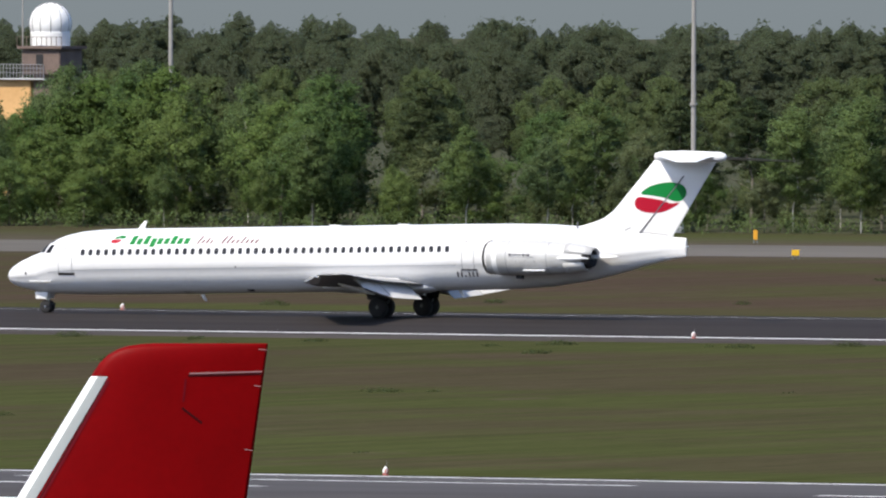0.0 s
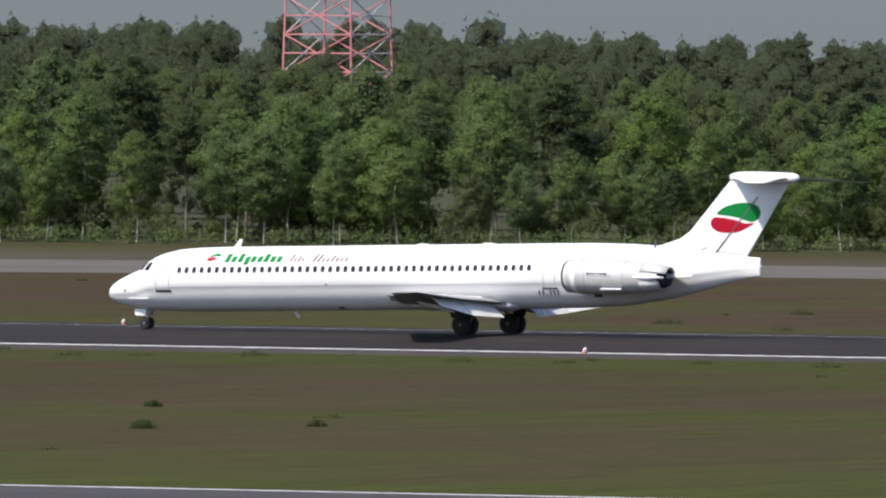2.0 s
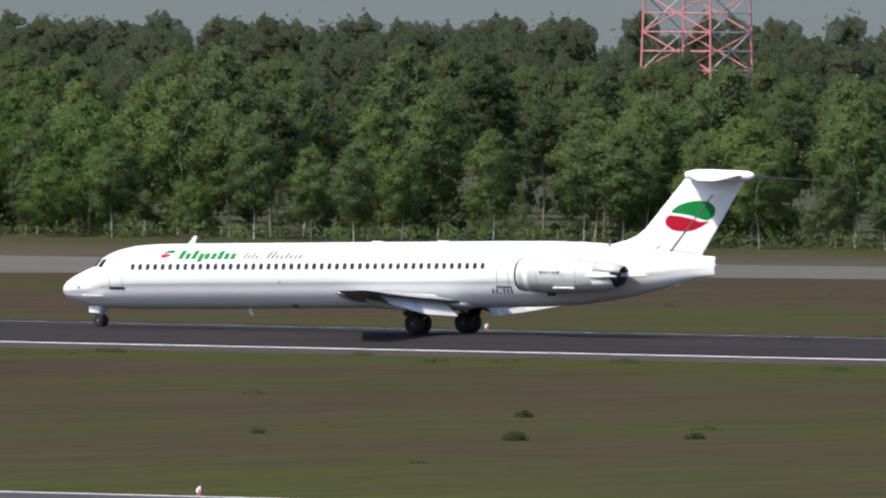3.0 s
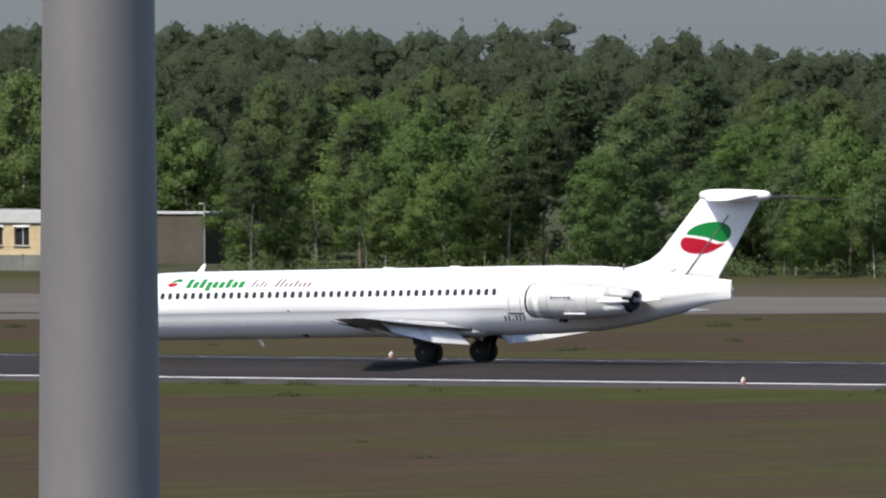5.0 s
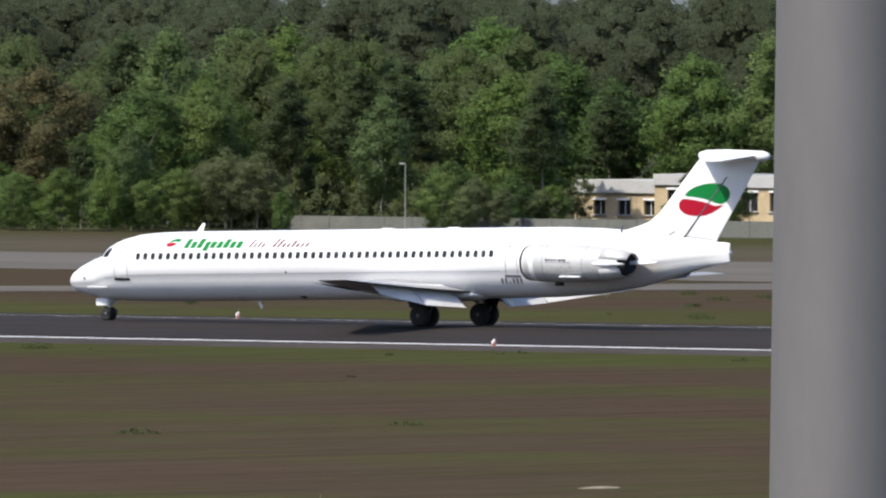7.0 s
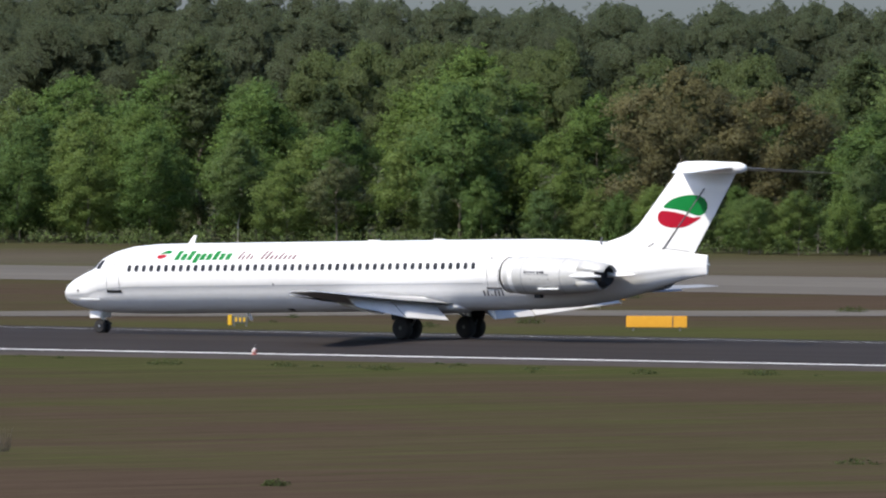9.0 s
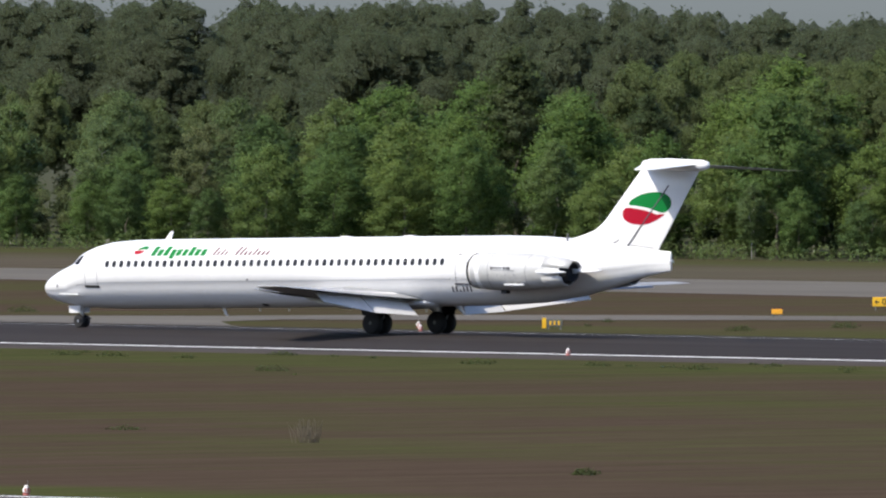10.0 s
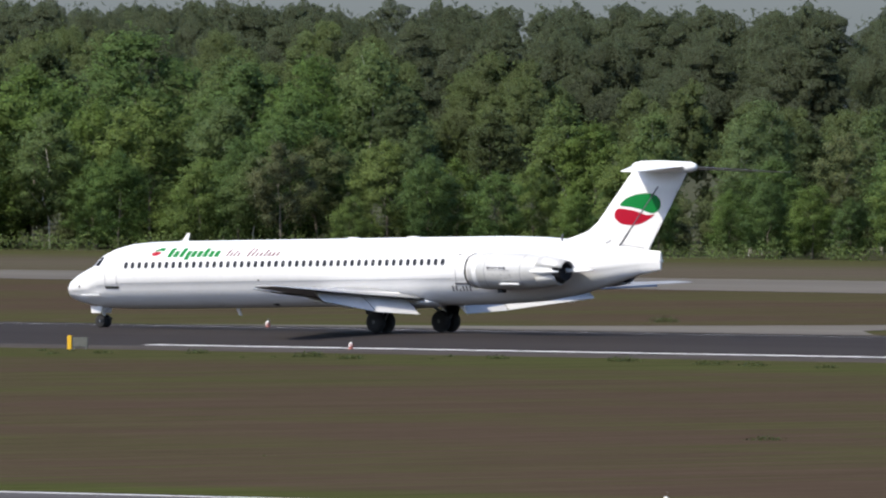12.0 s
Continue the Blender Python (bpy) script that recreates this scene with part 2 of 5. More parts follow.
M_BIRCH = worn("birch_bark", (0.26, 0.25, 0.22), (0.46, 0.44, 0.40), 2.0, 0.9, 0, (1, 1, 0.3))
TONES = {
    "birch": [(0.1133, 0.163, 0.073), (0.1257, 0.184, 0.0705), (0.1514, 0.208, 0.0705)],
    "oak": [(0.114, 0.1786, 0.064), (0.138, 0.2014, 0.062), (0.155, 0.2099, 0.071)],
    "maple": [(0.0933, 0.1511, 0.0585), (0.1061, 0.1765, 0.0533), (0.1326, 0.1956, 0.0551)],
    "pine": [(0.0669, 0.0977, 0.0467), (0.0766, 0.1074, 0.0483), (0.0863, 0.1135, 0.0538)],
    "bare": [(0.128, 0.158, 0.076), (0.130, 0.147, 0.079), (0.145, 0.188, 0.076)],
    "woods": [(0.079, 0.1053, 0.047), (0.089, 0.1089, 0.0494), (0.091, 0.1314, 0.047)],
    "far_pine": [(0.0614, 0.0853, 0.0466), (0.0707, 0.0861, 0.0488), (0.0698, 0.1009, 0.0451)],
    "copper": [(0.1428, 0.1483, 0.0708), (0.1585, 0.1426, 0.0754), (0.1502, 0.1541, 0.0727)],
    "weed": [(0.0561, 0.0774, 0.029), (0.0744, 0.0904, 0.0353)],
}
M_LEAF = {k: leaf_material("leaf_" + k, v) for k, v in TONES.items()}


# ---- mesh helpers ----
def mesh_of(name, verts, faces, material, smooth=False):
    me = bpy.data.meshes.new(name)
    me.from_pydata([tuple(v) for v in verts], [], faces)
    me.materials.append(material)
    if smooth:
        me.polygons.foreach_set("use_smooth", [True] * len(me.polygons))
    me.update()
    return me


def part(name, bm, material, parent=None, label="", smooth=False):
    me = bpy.data.meshes.new(name)
    bmesh.ops.recalc_face_normals(bm, faces=bm.faces)
    bm.to_mesh(me)
    bm.free()
    me.materials.append(material)
    if smooth:
        me.polygons.foreach_set("use_smooth", [True] * len(me.polygons))
    ob = new(name, me)
    ob.parent = parent
    if label:
        tagged(ob, label)
    return ob


def root(name, m, label, category, group="", kind=""):
    ob = new(name)
    ob.matrix_world = m
    return tagged(ob, label, category, group, kind)


def add_box(bm, cx, cy, cz, sx, sy, sz, m=None):
    r = bmesh.ops.create_cube(bm, size=1.0)
    t = Matrix.Translation((cx, cy, cz)) @ Matrix.Diagonal((sx, sy, sz, 1))
    bmesh.ops.transform(bm, matrix=(m @ t) if m else t, verts=r["verts"])


def box(cx, cy, cz, sx, sy, sz, bevel=0.0):
    bm = bmesh.new()
    add_box(bm, cx, cy, cz, sx, sy, sz)
    if bevel:
        bmesh.ops.bevel(bm, geom=bm.edges[:], offset=bevel, segments=2, affect="EDGES")
    return bm


def add_rod(bm, p, q, r1, r2=None, seg=10):
    p, q = Vector(p), Vector(q)
    d = q - p
    m = Matrix.Translation((p + q) / 2) @ d.to_track_quat("Z", "Y").to_matrix().to_4x4()
    bmesh.ops.create_cone(bm, cap_ends=True, segments=seg, radius1=r1, radius2=r1 if r2 is None else r2, depth=d.length, matrix=m)


def rod(p, q, r1, r2=None, seg=12):
    bm = bmesh.new()
    add_rod(bm, p, q, r1, r2, seg)
    return bm


def loft(rings, close=True, caps=True):
    bm = bmesh.new()
    vs = [[bm.verts.new(p) for p in ring] for ring in rings]
    n = len(rings[0])
    for a, b in zip(vs, vs[1:]):
        for i in range(n if close else n - 1):
            j = (i + 1) % n
            bm.faces.new((a[i], a[j], b[j], b[i]))
    if caps and close:
        bm.faces.new(vs[0][::-1])
        bm.faces.new(vs[-1])
    return bm


def spin_profile(profile, axis="x", seg=28, caps=True):
    """Rings round an axis from (along, radius) pairs."""
    rings = []
    for s, r in profile:
        ring = []
        for k in range(seg):
            a = 2 * math.pi * k / seg
            if axis == "x":
                ring.append((s, r * math.cos(a), r * math.sin(a)))
            elif axis == "y":
                ring.append((r * math.cos(a), s, r * math.sin(a)))
            else:
                ring.append((r * math.cos(a), r * math.sin(a), s))
        rings.append(ring)
    return loft(rings, True, caps)


def poly_prism(points, y0, y1):
    """A plate from (x, z) corners between two depths."""
    bm = bmesh.new()
    a = [bm.verts.new((x, y0, z)) for x, z in points]
    b = [bm.verts.new((x, y1, z)) for x, z in points]
    bm.faces.new(a)
    bm.faces.new(b[::-1])
    for i in range(len(points)):
        j = (i + 1) % len(points)
        bm.faces.new((a[j], a[i], b[i], b[j]))
    return bm


# ---- ground and paved surfaces ----
def strip(name, profile, x0, x1, material, nx, label, category, kind="structure"):
    xs = np.linspace(x0, x1, nx + 1)
    verts = [(x, y, z) for y, z in profile for x in xs]
    n = nx + 1
    faces = [(j * n + i, j * n + i + 1, (j + 1) * n + i + 1, (j + 1) * n + i) for j in range(len(profile) - 1) for i in range(nx)]
    return tagged(new(name, mesh_of(name, verts, faces, material, True)), label, category, "", kind)


def ribbon(name, left, right, z, material, label, category):
    lie = lambda y: z + float(np.interp(y, [793.2, 796, 830, 960], [0.10, 0.085, 0.01, 0.0]))
    verts = [(x, y, lie(y)) for x, y in left] + [(x, y, lie(y)) for x, y in right]
    n = len(left)
    faces = [(i, i + 1, n + i + 1, n + i) for i in range(n - 1)]
    return tagged(new(name, mesh_of(name, verts, faces, material)), label, category, "", "structure")


strip("ground", [(-900, -0.7), (380, -0.45), (434, -0.2), (440, -0.6), (486, -0.6), (490, -0.2), (600, -0.3), (726, -0.43), (731, -1.0),
                 (789, -1.0), (796, -0.46), (830, -0.54), (960, -0.54), (1100, -0.54), (1600, -0.54), (4200, -0.54)], -4200, 3000, M_GRASS, 60,
      "rough airfield grass, patchy green and dry brown", "grass")
strip("runway", [(729.8, -0.62), (730, -0.41), (735, -0.36), (747, -0.17), (756, -0.03), (760, 0.0), (764, -0.03), (773, -0.17), (785, -0.35), (793, -0.43), (793.2, -0.62)],
      -2600, 1200, M_ASPHALT, 20, "dark asphalt runway with a low crown", "runway")
strip("runway_shoulder", [(729.0, -0.62), (729.2, -0.405), (733.8, -0.366)], -2600, 1200, M_SHOULDER, 20, "pale grey asphalt shoulder of the runway", "shoulder")
strip("edge_line_near", [(734.75, -0.357), (735.65, -0.343)], -668.7, 1200, M_LINE, 20, "worn white painted runway edge line", "road marking")
strip("edge_line_far", [(784.2, -0.334), (784.8, -0.342)], -2600, 1200, M_LINE, 20, "thin white painted runway edge line", "road marking")
strip("parallel_runway", [(437, -0.4), (437.2, -0.12), (463, 0.22), (488, -0.11), (489.6, -0.14), (489.8, -0.4)], -2600, 1200, M_NEAR, 20, "grey asphalt parallel runway", "runway")
strip("parallel_edge_line", [(486.2, -0.082), (487.4, -0.098)], -2600, 1200, M_LINE, 20, "white painted edge line of the parallel runway", "road marking")
ribbon("perimeter_road", [(-300, 1056), (-400, 1046), (-578, 1020), (-634, 1002), (-662, 997), (-700, 990), (-900, 985), (-1400, 960)], [(-300, 1010), (-400, 1000), (-553, 973), (-607, 948), (-641, 920), (-674, 922), (-900, 950), (-1400, 925)], -0.525,
       M_CONCRETE, "pale worn concrete taxiway beyond the runway", "taxiway")
ribbon("exit_taxiway", [(-722, 793.3), (-719, 796), (-706, 806), (-699, 825), (-697, 840), (-690, 854), (-675, 870), (-652, 914), (-622, 955)],
       [(-669, 793.3), (-672, 796), (-683, 808), (-687, 818), (-680, 830), (-675, 845), (-662, 854), (-638, 894), (-600, 948)], -0.520, M_CONCRETE, "pale concrete exit taxiway curving off the runway", "taxiway")


def marking(name, x0, x1, y, w):
    z = lambda q: float(np.interp(q, [437.2, 463, 488], [-0.12, 0.22, -0.11])) + 0.012
    return strip(name, [(y - w / 2, z(y - w / 2)), (y + w / 2, z(y + w / 2))], x0, x1, M_LINE, 4, "worn white painted bar on the parallel runway", "road marking")


for _x0, _x1 in ((-210.2, -176), (-267.5, -232.5), (-323.5, -289.0)):
    marking("centre_line", _x0, _x1, 463.3, 0.9)
marking("touchdown_bar", -249.8, -224.3, 476.3, 0.9)
marking("touchdown_bar", -248.0, -224.3, 450.2, 1.5)


# ---- the airliner ----
FUS_X = [0.06, 0.18, 0.42, 0.92, 1.62, 2.36, 2.66, 3.06, 3.75, 4.75, 6.0, 8.0, 28.0, 31.0, 33.5, 36.0, 38.0, 39.3, 40.3, 41.45]
FUS_T = [2.02, 2.28, 2.50, 2.78, 3.08, 3.36, 3.66, 3.95, 4.20, 4.42, 4.53, 4.60, 5.02, 5.07, 5.05, 4.92, 4.72, 4.56, 4.45, 4.38]
FUS_B = [1.88, 1.66, 1.50, 1.34, 1.20, 1.10, 1.07, 1.04, 1.02, 1.00, 1.01, 1.04, 1.46, 1.55, 1.72, 2.10, 2.58, 2.95, 3.20, 3.40]
FUS_W = [0.05, 0.30, 0.52, 0.80, 1.05, 1.25, 1.33, 1.42, 1.53, 1.63, 1.67, 1.67, 1.67, 1.66, 1.52, 1.18, 0.80, 0.52, 0.28, 0.07]


def fus(x):
    return (float(np.interp(x, FUS_X, FUS_T)), float(np.interp(x, FUS_X, FUS_B)), float(np.interp(x, FUS_X, FUS_W)))


def side_y(x, z):
    """Half width of the fuselage at a height: two lobes that meet in a crease."""
    t, b, w = fus(x)
    h = t - b
    f = (z - b) / h
    if f >= 0.38:
        q = min(1.0, abs(f - 0.53) / 0.47)
        return w * math.sqrt(max(0.0, 1 - q * q))
    q = min(1.0, abs(f - 0.5) / 0.5)
    return 0.976 * w * math.sqrt(max(0.0, 1 - q * q))


def fus_ring(x):
    t, b, w = fus(x)
    h = t - b
    half = []
    for k in range(15):
        a = math.radians(90 - (90 + 18.6) * k / 14)
        half.append((w * math.cos(a), b + h * (0.53 + 0.47 * math.sin(a))))
    for k in range(9):
        a = math.radians(-13.9 - (90 - 13.9) * k / 8)
        half.append((0.976 * w * math.cos(a), b + h * (0.5 + 0.5 * math.sin(a))))
    pts = [(x, -y, z) for y, z in half] + [(x, y, z) for y, z in half[-2:0:-1]]
    return pts


def skin_band(tops, bottoms, lift=0.012, rows=3):
    """A curved patch between an upper and a lower line of (x, z) points on the near side."""
    bm = bmesh.new()
    grid = []
    for (xa, za), (xb, zb) in zip(tops, bottoms):
        grid.append([bm.verts.new((xa + (xb - xa) * k / rows, -(side_y(xa + (xb - xa) * k / rows, za + (zb - za) * k / rows) + lift), za + (zb - za) * k / rows)) for k in range(rows + 1)])
    for a, b in zip(grid, grid[1:]):
        for k in range(rows):
            bm.faces.new((a[k], a[k + 1], b[k + 1], b[k]))
    return bm


def foil(chord, thick, n=12, camber=0.0):
    """Aerofoil outline (along, height), from the trailing edge over the top and back below."""
    up, lo = [], []
    for k in range(n + 1):
        s = 0.5 * (1 - math.cos(math.pi * k / n))
        y = 5 * thick * (0.2969 * math.sqrt(s) - 0.126 * s - 0.3516 * s * s + 0.2843 * s ** 3 - 0.1036 * s ** 4)
        c = camber * 4 * s * (1 - s)
        up.append((s * chord, (c + y + 0.002) * chord))
        lo.append((s * chord, (c - y - 0.002) * chord))
    return up[::-1] + lo[1:]


def wing_panel(stations, flip=1):
    """stations: (y, leading x, z, chord, thickness, twist down in degrees, camber)."""
    rings = []
    for y, x, z, c, th, tw, cam_ in stations:
        a = math.radians(tw)
        ring = []
        for s, h in foil(c, th, 10, cam_):
            ring.append((x + s * math.cos(a) + h * math.sin(a), flip * y, z - s * math.sin(a) + h * math.cos(a)))
        rings.append(ring)
    return loft(rings)


def wheel(parent, name, x, y, z, r, w):
    hub = new(name)
    hub.parent = parent
    hub.location = (x, y, z)
    prof = [(-w / 2, r * 0.55), (-w / 2, r * 0.8), (-w * 0.42, r * 0.94), (-w * 0.25, r), (w * 0.25, r), (w * 0.42, r * 0.94), (w / 2, r * 0.8), (w / 2, r * 0.55)]
    part("tyre", spin_profile(prof, "y", 30), M_TYRE, hub, "", True)
    bm = spin_profile([(-w * 0.46, r * 0.54), (-w * 0.36, r * 0.45), (-w * 0.4, r * 0.18), (-w * 0.52, r * 0.16), (-w * 0.52, 0.01)], "y", 20, False)
    for k in range(6):
        a = 2 * math.pi * k / 6
        add_rod(bm, (r * 0.32 * math.cos(a), -w * 0.48, r * 0.32 * math.sin(a)), (r * 0.32 * math.cos(a), -w * 0.3, r * 0.32 * math.sin(a)), r * 0.05, None, 6)
    part("rim", bm, M_NACELLE if r < 0.4 else M_SOOT, hub)
    return hub


SPINNERS = []


def word_blocks(parent, name, x0, x1, z0, z1, rise, talls, material, slant=0.25, thin=1.0):
    """A word painted on the skin, kept as plain leaning blocks."""
    step = (x1 - x0) / len(talls)
    for k, tall in enumerate(talls):
        xa = x0 + k * step
        drop = 0.0
        if tall < 0:
            tall, drop = -tall, 0.3 * (z1 - z0)
        dz = rise * (xa - x0) - drop
        h = (z1 - z0) * tall + drop
        wd = step * 0.84 * thin
        tops = [(xa + h * slant + wd * i / 2, z0 + dz + h) for i in range(3)]
        bots = [(xa + wd * i / 2, z0 + dz) for i in range(3)]
        part(name, skin_band(tops, bots, 0.014), material, parent)


def airliner():
    plane = root("airliner", pose(ROLL_OUT[0][1], RUNWAY_Y, 0), "white twin-engine T-tail airliner with green and red markings", "airplane")
    xs = sorted(set(FUS_X + list(np.linspace(0.2, 6, 20)) + list(np.linspace(6, 28, 12)) + list(np.linspace(28, 41.4, 24))))
    body = part("fuselage", loft([fus_ring(x) for x in xs]), M_WHITE, plane, "glossy white fuselage with a lower crease", True)
    body.data.materials.append(M_BELLY)
    # lower lobe takes a slightly darker white, imitating the belly's shade
    for f in body.data.polygons:
        t, b, w = fus(f.center.x)
        if f.center.z < b + 0.38 * (t - b) and 0.9 < f.center.x < 37.5:
            f.material_index = 1
    # painted line for the shading in the crease where the fuselage's two lobes meet
    along = [3.2 + 0.4 * k for k in range(64)]
    crease = [fus(x)[1] + 0.385 * (fus(x)[0] - fus(x)[1]) for x in along]
    part("crease_shade", skin_band([(x, z + 0.02) for x, z in zip(along, crease)], [(x, z - 0.02) for x, z in zip(along, crease)], 0.008, 1), M_CREASE, plane, "thin grey line painted as the shading of the crease")
    # cabin windows
    rim_pts = [(0.13 * math.copysign(abs(math.cos(a)) ** 0.6, math.cos(a)), 0.18 * math.copysign(abs(math.sin(a)) ** 0.6, math.sin(a))) for a in [2 * math.pi * (k + 0.5) / 10 for k in range(10)]]
    bm = poly_prism(rim_pts, -0.012, 0.05)
    bmesh.ops.recalc_face_normals(bm, faces=bm.faces)
    pane = bpy.data.meshes.new("window")
    bm.to_mesh(pane)
    bm.free()
    pane.materials.append(M_GLASS)
    for side in (-1, 1):
        for k in range(47):
            x = 5.51 + 22.36 * k / 46
            z = 3.31 + 0.0178 * (x - 5.51)
            w = new("window", pane)
            w.parent = plane
            y = side_y(x, z)
            lean = math.degrees(math.atan2(side_y(x, z + 0.15) - side_y(x, z - 0.15), 0.3))
            w.matrix_local = pose(x, side * y, z, lean, 0, 0) if side < 0 else pose(x, side * y, z, -lean, 0, 180)
    # cockpit windows
    for xt, xu, xa, xb, za, zb in ((2.74, 3.00, 2.58, 2.86, 3.27, 3.62), (3.18, 3.50, 3.00, 3.36, 3.26, 3.70), (3.08, 3.30, 2.99, 3.20, 3.80, 3.93)):
        tops = [(xt + (xu - xt) * k / 5, zb + (0.05 * k / 5 if zb < 3.65 else 0)) for k in range(6)]
        bots = [(xa + (xb - xa) * k / 5, za) for k in range(6)]
        part("cockpit_window", skin_band(tops, bots, 0.022, 6), M_COCKPIT, plane, "dark cockpit window")
    bm = bmesh.new()
    for sgn in (-1, 1):
        a = [bm.verts.new(p) for p in ((2.43, sgn * 0.04, 3.46), (2.67, sgn * 0.04, 3.70), (2.72, sgn * 0.55, 3.60), (2.52, sgn * 0.72, 3.34))]
        bm.faces.new(a if sgn < 0 else a[::-1])
    bmesh.ops.translate(bm, vec=(-0.03, 0, 0.03), verts=bm.verts)
    part("windshield", bm, M_COCKPIT, plane)
    # doors: front, rear service, cargo
    def door_outline(name, xa, xb, za, zb, w=0.03):
        for tops, bots in (
            ([(xa, zb), (xa + w, zb)], [(xa, za), (xa + w, za)]),
            ([(xb - w, zb), (xb, zb)], [(xb - w, za), (xb, za)]),
            ([(xa, zb), (xb, zb)], [(xa, zb - w), (xb, zb - w)]),
        ):
            part(name, skin_band(tops, bots, 0.018, 8), M_SEAM, plane)
    door_outline("door_seam", 3.95, 4.85, 2.18, 3.75)
    part("door_sill", skin_band([(3.92, 2.2), (4.95, 2.2)], [(3.92, 2.07), (4.95, 2.07)], 0.03, 1), M_DARK, plane, "dark door sill")
    door_outline("rear_door_seam", 28.75, 29.5, 2.62, 4.12)
    part("door_sill", skin_band([(28.65, 2.64), (29.65, 2.64)], [(28.65, 2.54), (29.65, 2.54)], 0.02, 1), M_LETTER, plane)
    # probes, lamps and ports
    part("step_fairing", box(2.75, -1.36, 1.72, 1.3, 0.10, 0.07, 0.02), M_WHITE, plane)
    part("sensor_port", skin_band([(1.62, 2.22), (1.74, 2.22)], [(1.62, 2.06), (1.74, 2.06)], 0.012, 1), M_LETTER, plane)
    for x, z in ((4.3, 3.5), (14.9, 2.62), (28.9, 4.1), (30.3, 2.95)):
        part("port_cover", skin_band([(x, z + 0.05), (x + 0.1, z + 0.05)], [(x, z - 0.05), (x + 0.1, z - 0.05)], 0.012, 1), M_LETTER, plane)
    for x, z in ((11.2, 1.14), (15.2, 1.30)):
        part("drain_mast", skin_band([(x, z + 0.1), (x + 0.42, z + 0.1)], [(x + 0.05, z - 0.02), (x + 0.36, z - 0.02)], 0.02, 1), M_DARK, plane)
    part("belly_blade_antenna", poly_prism([(11.9, 1.15), (12.12, 1.15), (12.32, 0.74), (12.2, 0.74)], -0.03, 0.03), M_WHITE, plane)
    part("blade_antenna", poly_prism([(8.05, 4.56), (8.45, 4.56), (8.62, 5.02), (8.46, 5.02)], -0.035, 0.035), M_WHITE, plane)
    part("rear_blade_antenna", poly_prism([(27.6, 1.5), (27.9, 1.5), (28.15, 1.05), (28.02, 1.05)], -0.03, 0.03), M_WHITE, plane)
    part("tail_drain", rod((35.2, -0.6, 4.85), (35.22, -0.6, 5.2), 0.05), M_LETTER, plane)
    for x in (20.2, 24.4):
        part("roof_hump", box(x, 0, 4.60 + 0.021 * (x - 8) + 0.02, 0.7, 0.25, 0.07, 0.03), M_WHITE, plane)
    # painted markings
    part("emblem_green", skin_band([(7.30, 4.12), (7.62, 4.25), (7.98, 4.22)], [(7.26, 4.04), (7.62, 4.09), (7.92, 4.07)], 0.03, 2), M_GREEN, plane)
    part("emblem_red", skin_band([(7.12, 3.99), (7.46, 4.03), (7.80, 4.01)], [(7.18, 3.84), (7.46, 3.82), (7.72, 3.92)], 0.03, 2), M_RED, plane)
    word_blocks(plane, "green_lettering", 8.30, 12.05, 3.76, 4.24, 0.016, (1.0, 0.7, 1.0, -0.7, 0.7, 0.7, 0.95, 0.7, 0.7), M_GREEN, 0.22, 0.92)
    word_blocks(plane, "script_lettering", 12.45, 13.5, 3.84, 4.26, 0.016, (1.0, 0.55, 0.75, 0.5), M_SCRIPT, 0.55, 0.62)
    word_blocks(plane, "script_lettering", 13.95, 16.3, 3.86, 4.30, 0.016, (1.0, 0.95, 0.5, 0.5, 0.8, 0.5, 0.5, 0.55), M_SCRIPT, 0.55, 0.62)
    word_blocks(plane, "registration_bars", 28.35, 29.75, 2.20, 2.48, 0.018, (1.0, 1.0, 0.35, 1.0, 1.0, 1.0), M_LETTER, 0.1, 0.55)
    part("beacon", skin_band([(11.85, 1.97), (12.0, 1.97)], [(11.85, 1.83), (12.0, 1.83)], 0.03, 1), M_DOME, plane, "small white lamp cover")
    # wings, with lowered flaps
    for sgn in (-1, 1):
        w = part("wing", wing_panel([
            (1.0, 18.9, 1.90, 7.2, 0.105, 1.0, 0.015), (1.7, 19.4, 1.93, 6.8, 0.105, 1.0, 0.015), (5.2, 21.55, 2.05, 4.45, 0.10, 0.5, 0.02),
            (11.0, 24.9, 2.26, 3.0, 0.09, -0.5, 0.02), (16.0, 27.75, 2.50, 1.75, 0.085, -1.5, 0.02), (16.42, 28.2, 2.53, 1.2, 0.06, -1.5, 0.01)], sgn), M_WINGGREY, plane, "grey underside wing with a swept leading edge", True)
        part("leading_edge_slat", wing_panel([(2.4, 19.55, 1.88, 0.75, 0.22, 12, 0.05), (5.2, 21.25, 1.96, 0.7, 0.22, 12, 0.05), (11.0, 24.65, 2.18, 0.55, 0.2, 12, 0.05), (15.6, 27.3, 2.40, 0.4, 0.2, 12, 0.05)], sgn), M_METAL, w, "", True)
        part("inboard_flap", wing_panel([(1.85, 24.9, 2.12, 1.95, 0.07, 36, 0.01), (5.15, 24.95, 2.22, 1.85, 0.07, 36, 0.01)], sgn), M_FLAP, w, "pale grey lowered flap")
        part("outboard_flap", wing_panel([(5.25, 24.95, 2.23, 1.83, 0.07, 36, 0.01), (10.6, 26.7, 2.42, 1.15, 0.07, 36, 0.01)], sgn), M_FLAP, w)
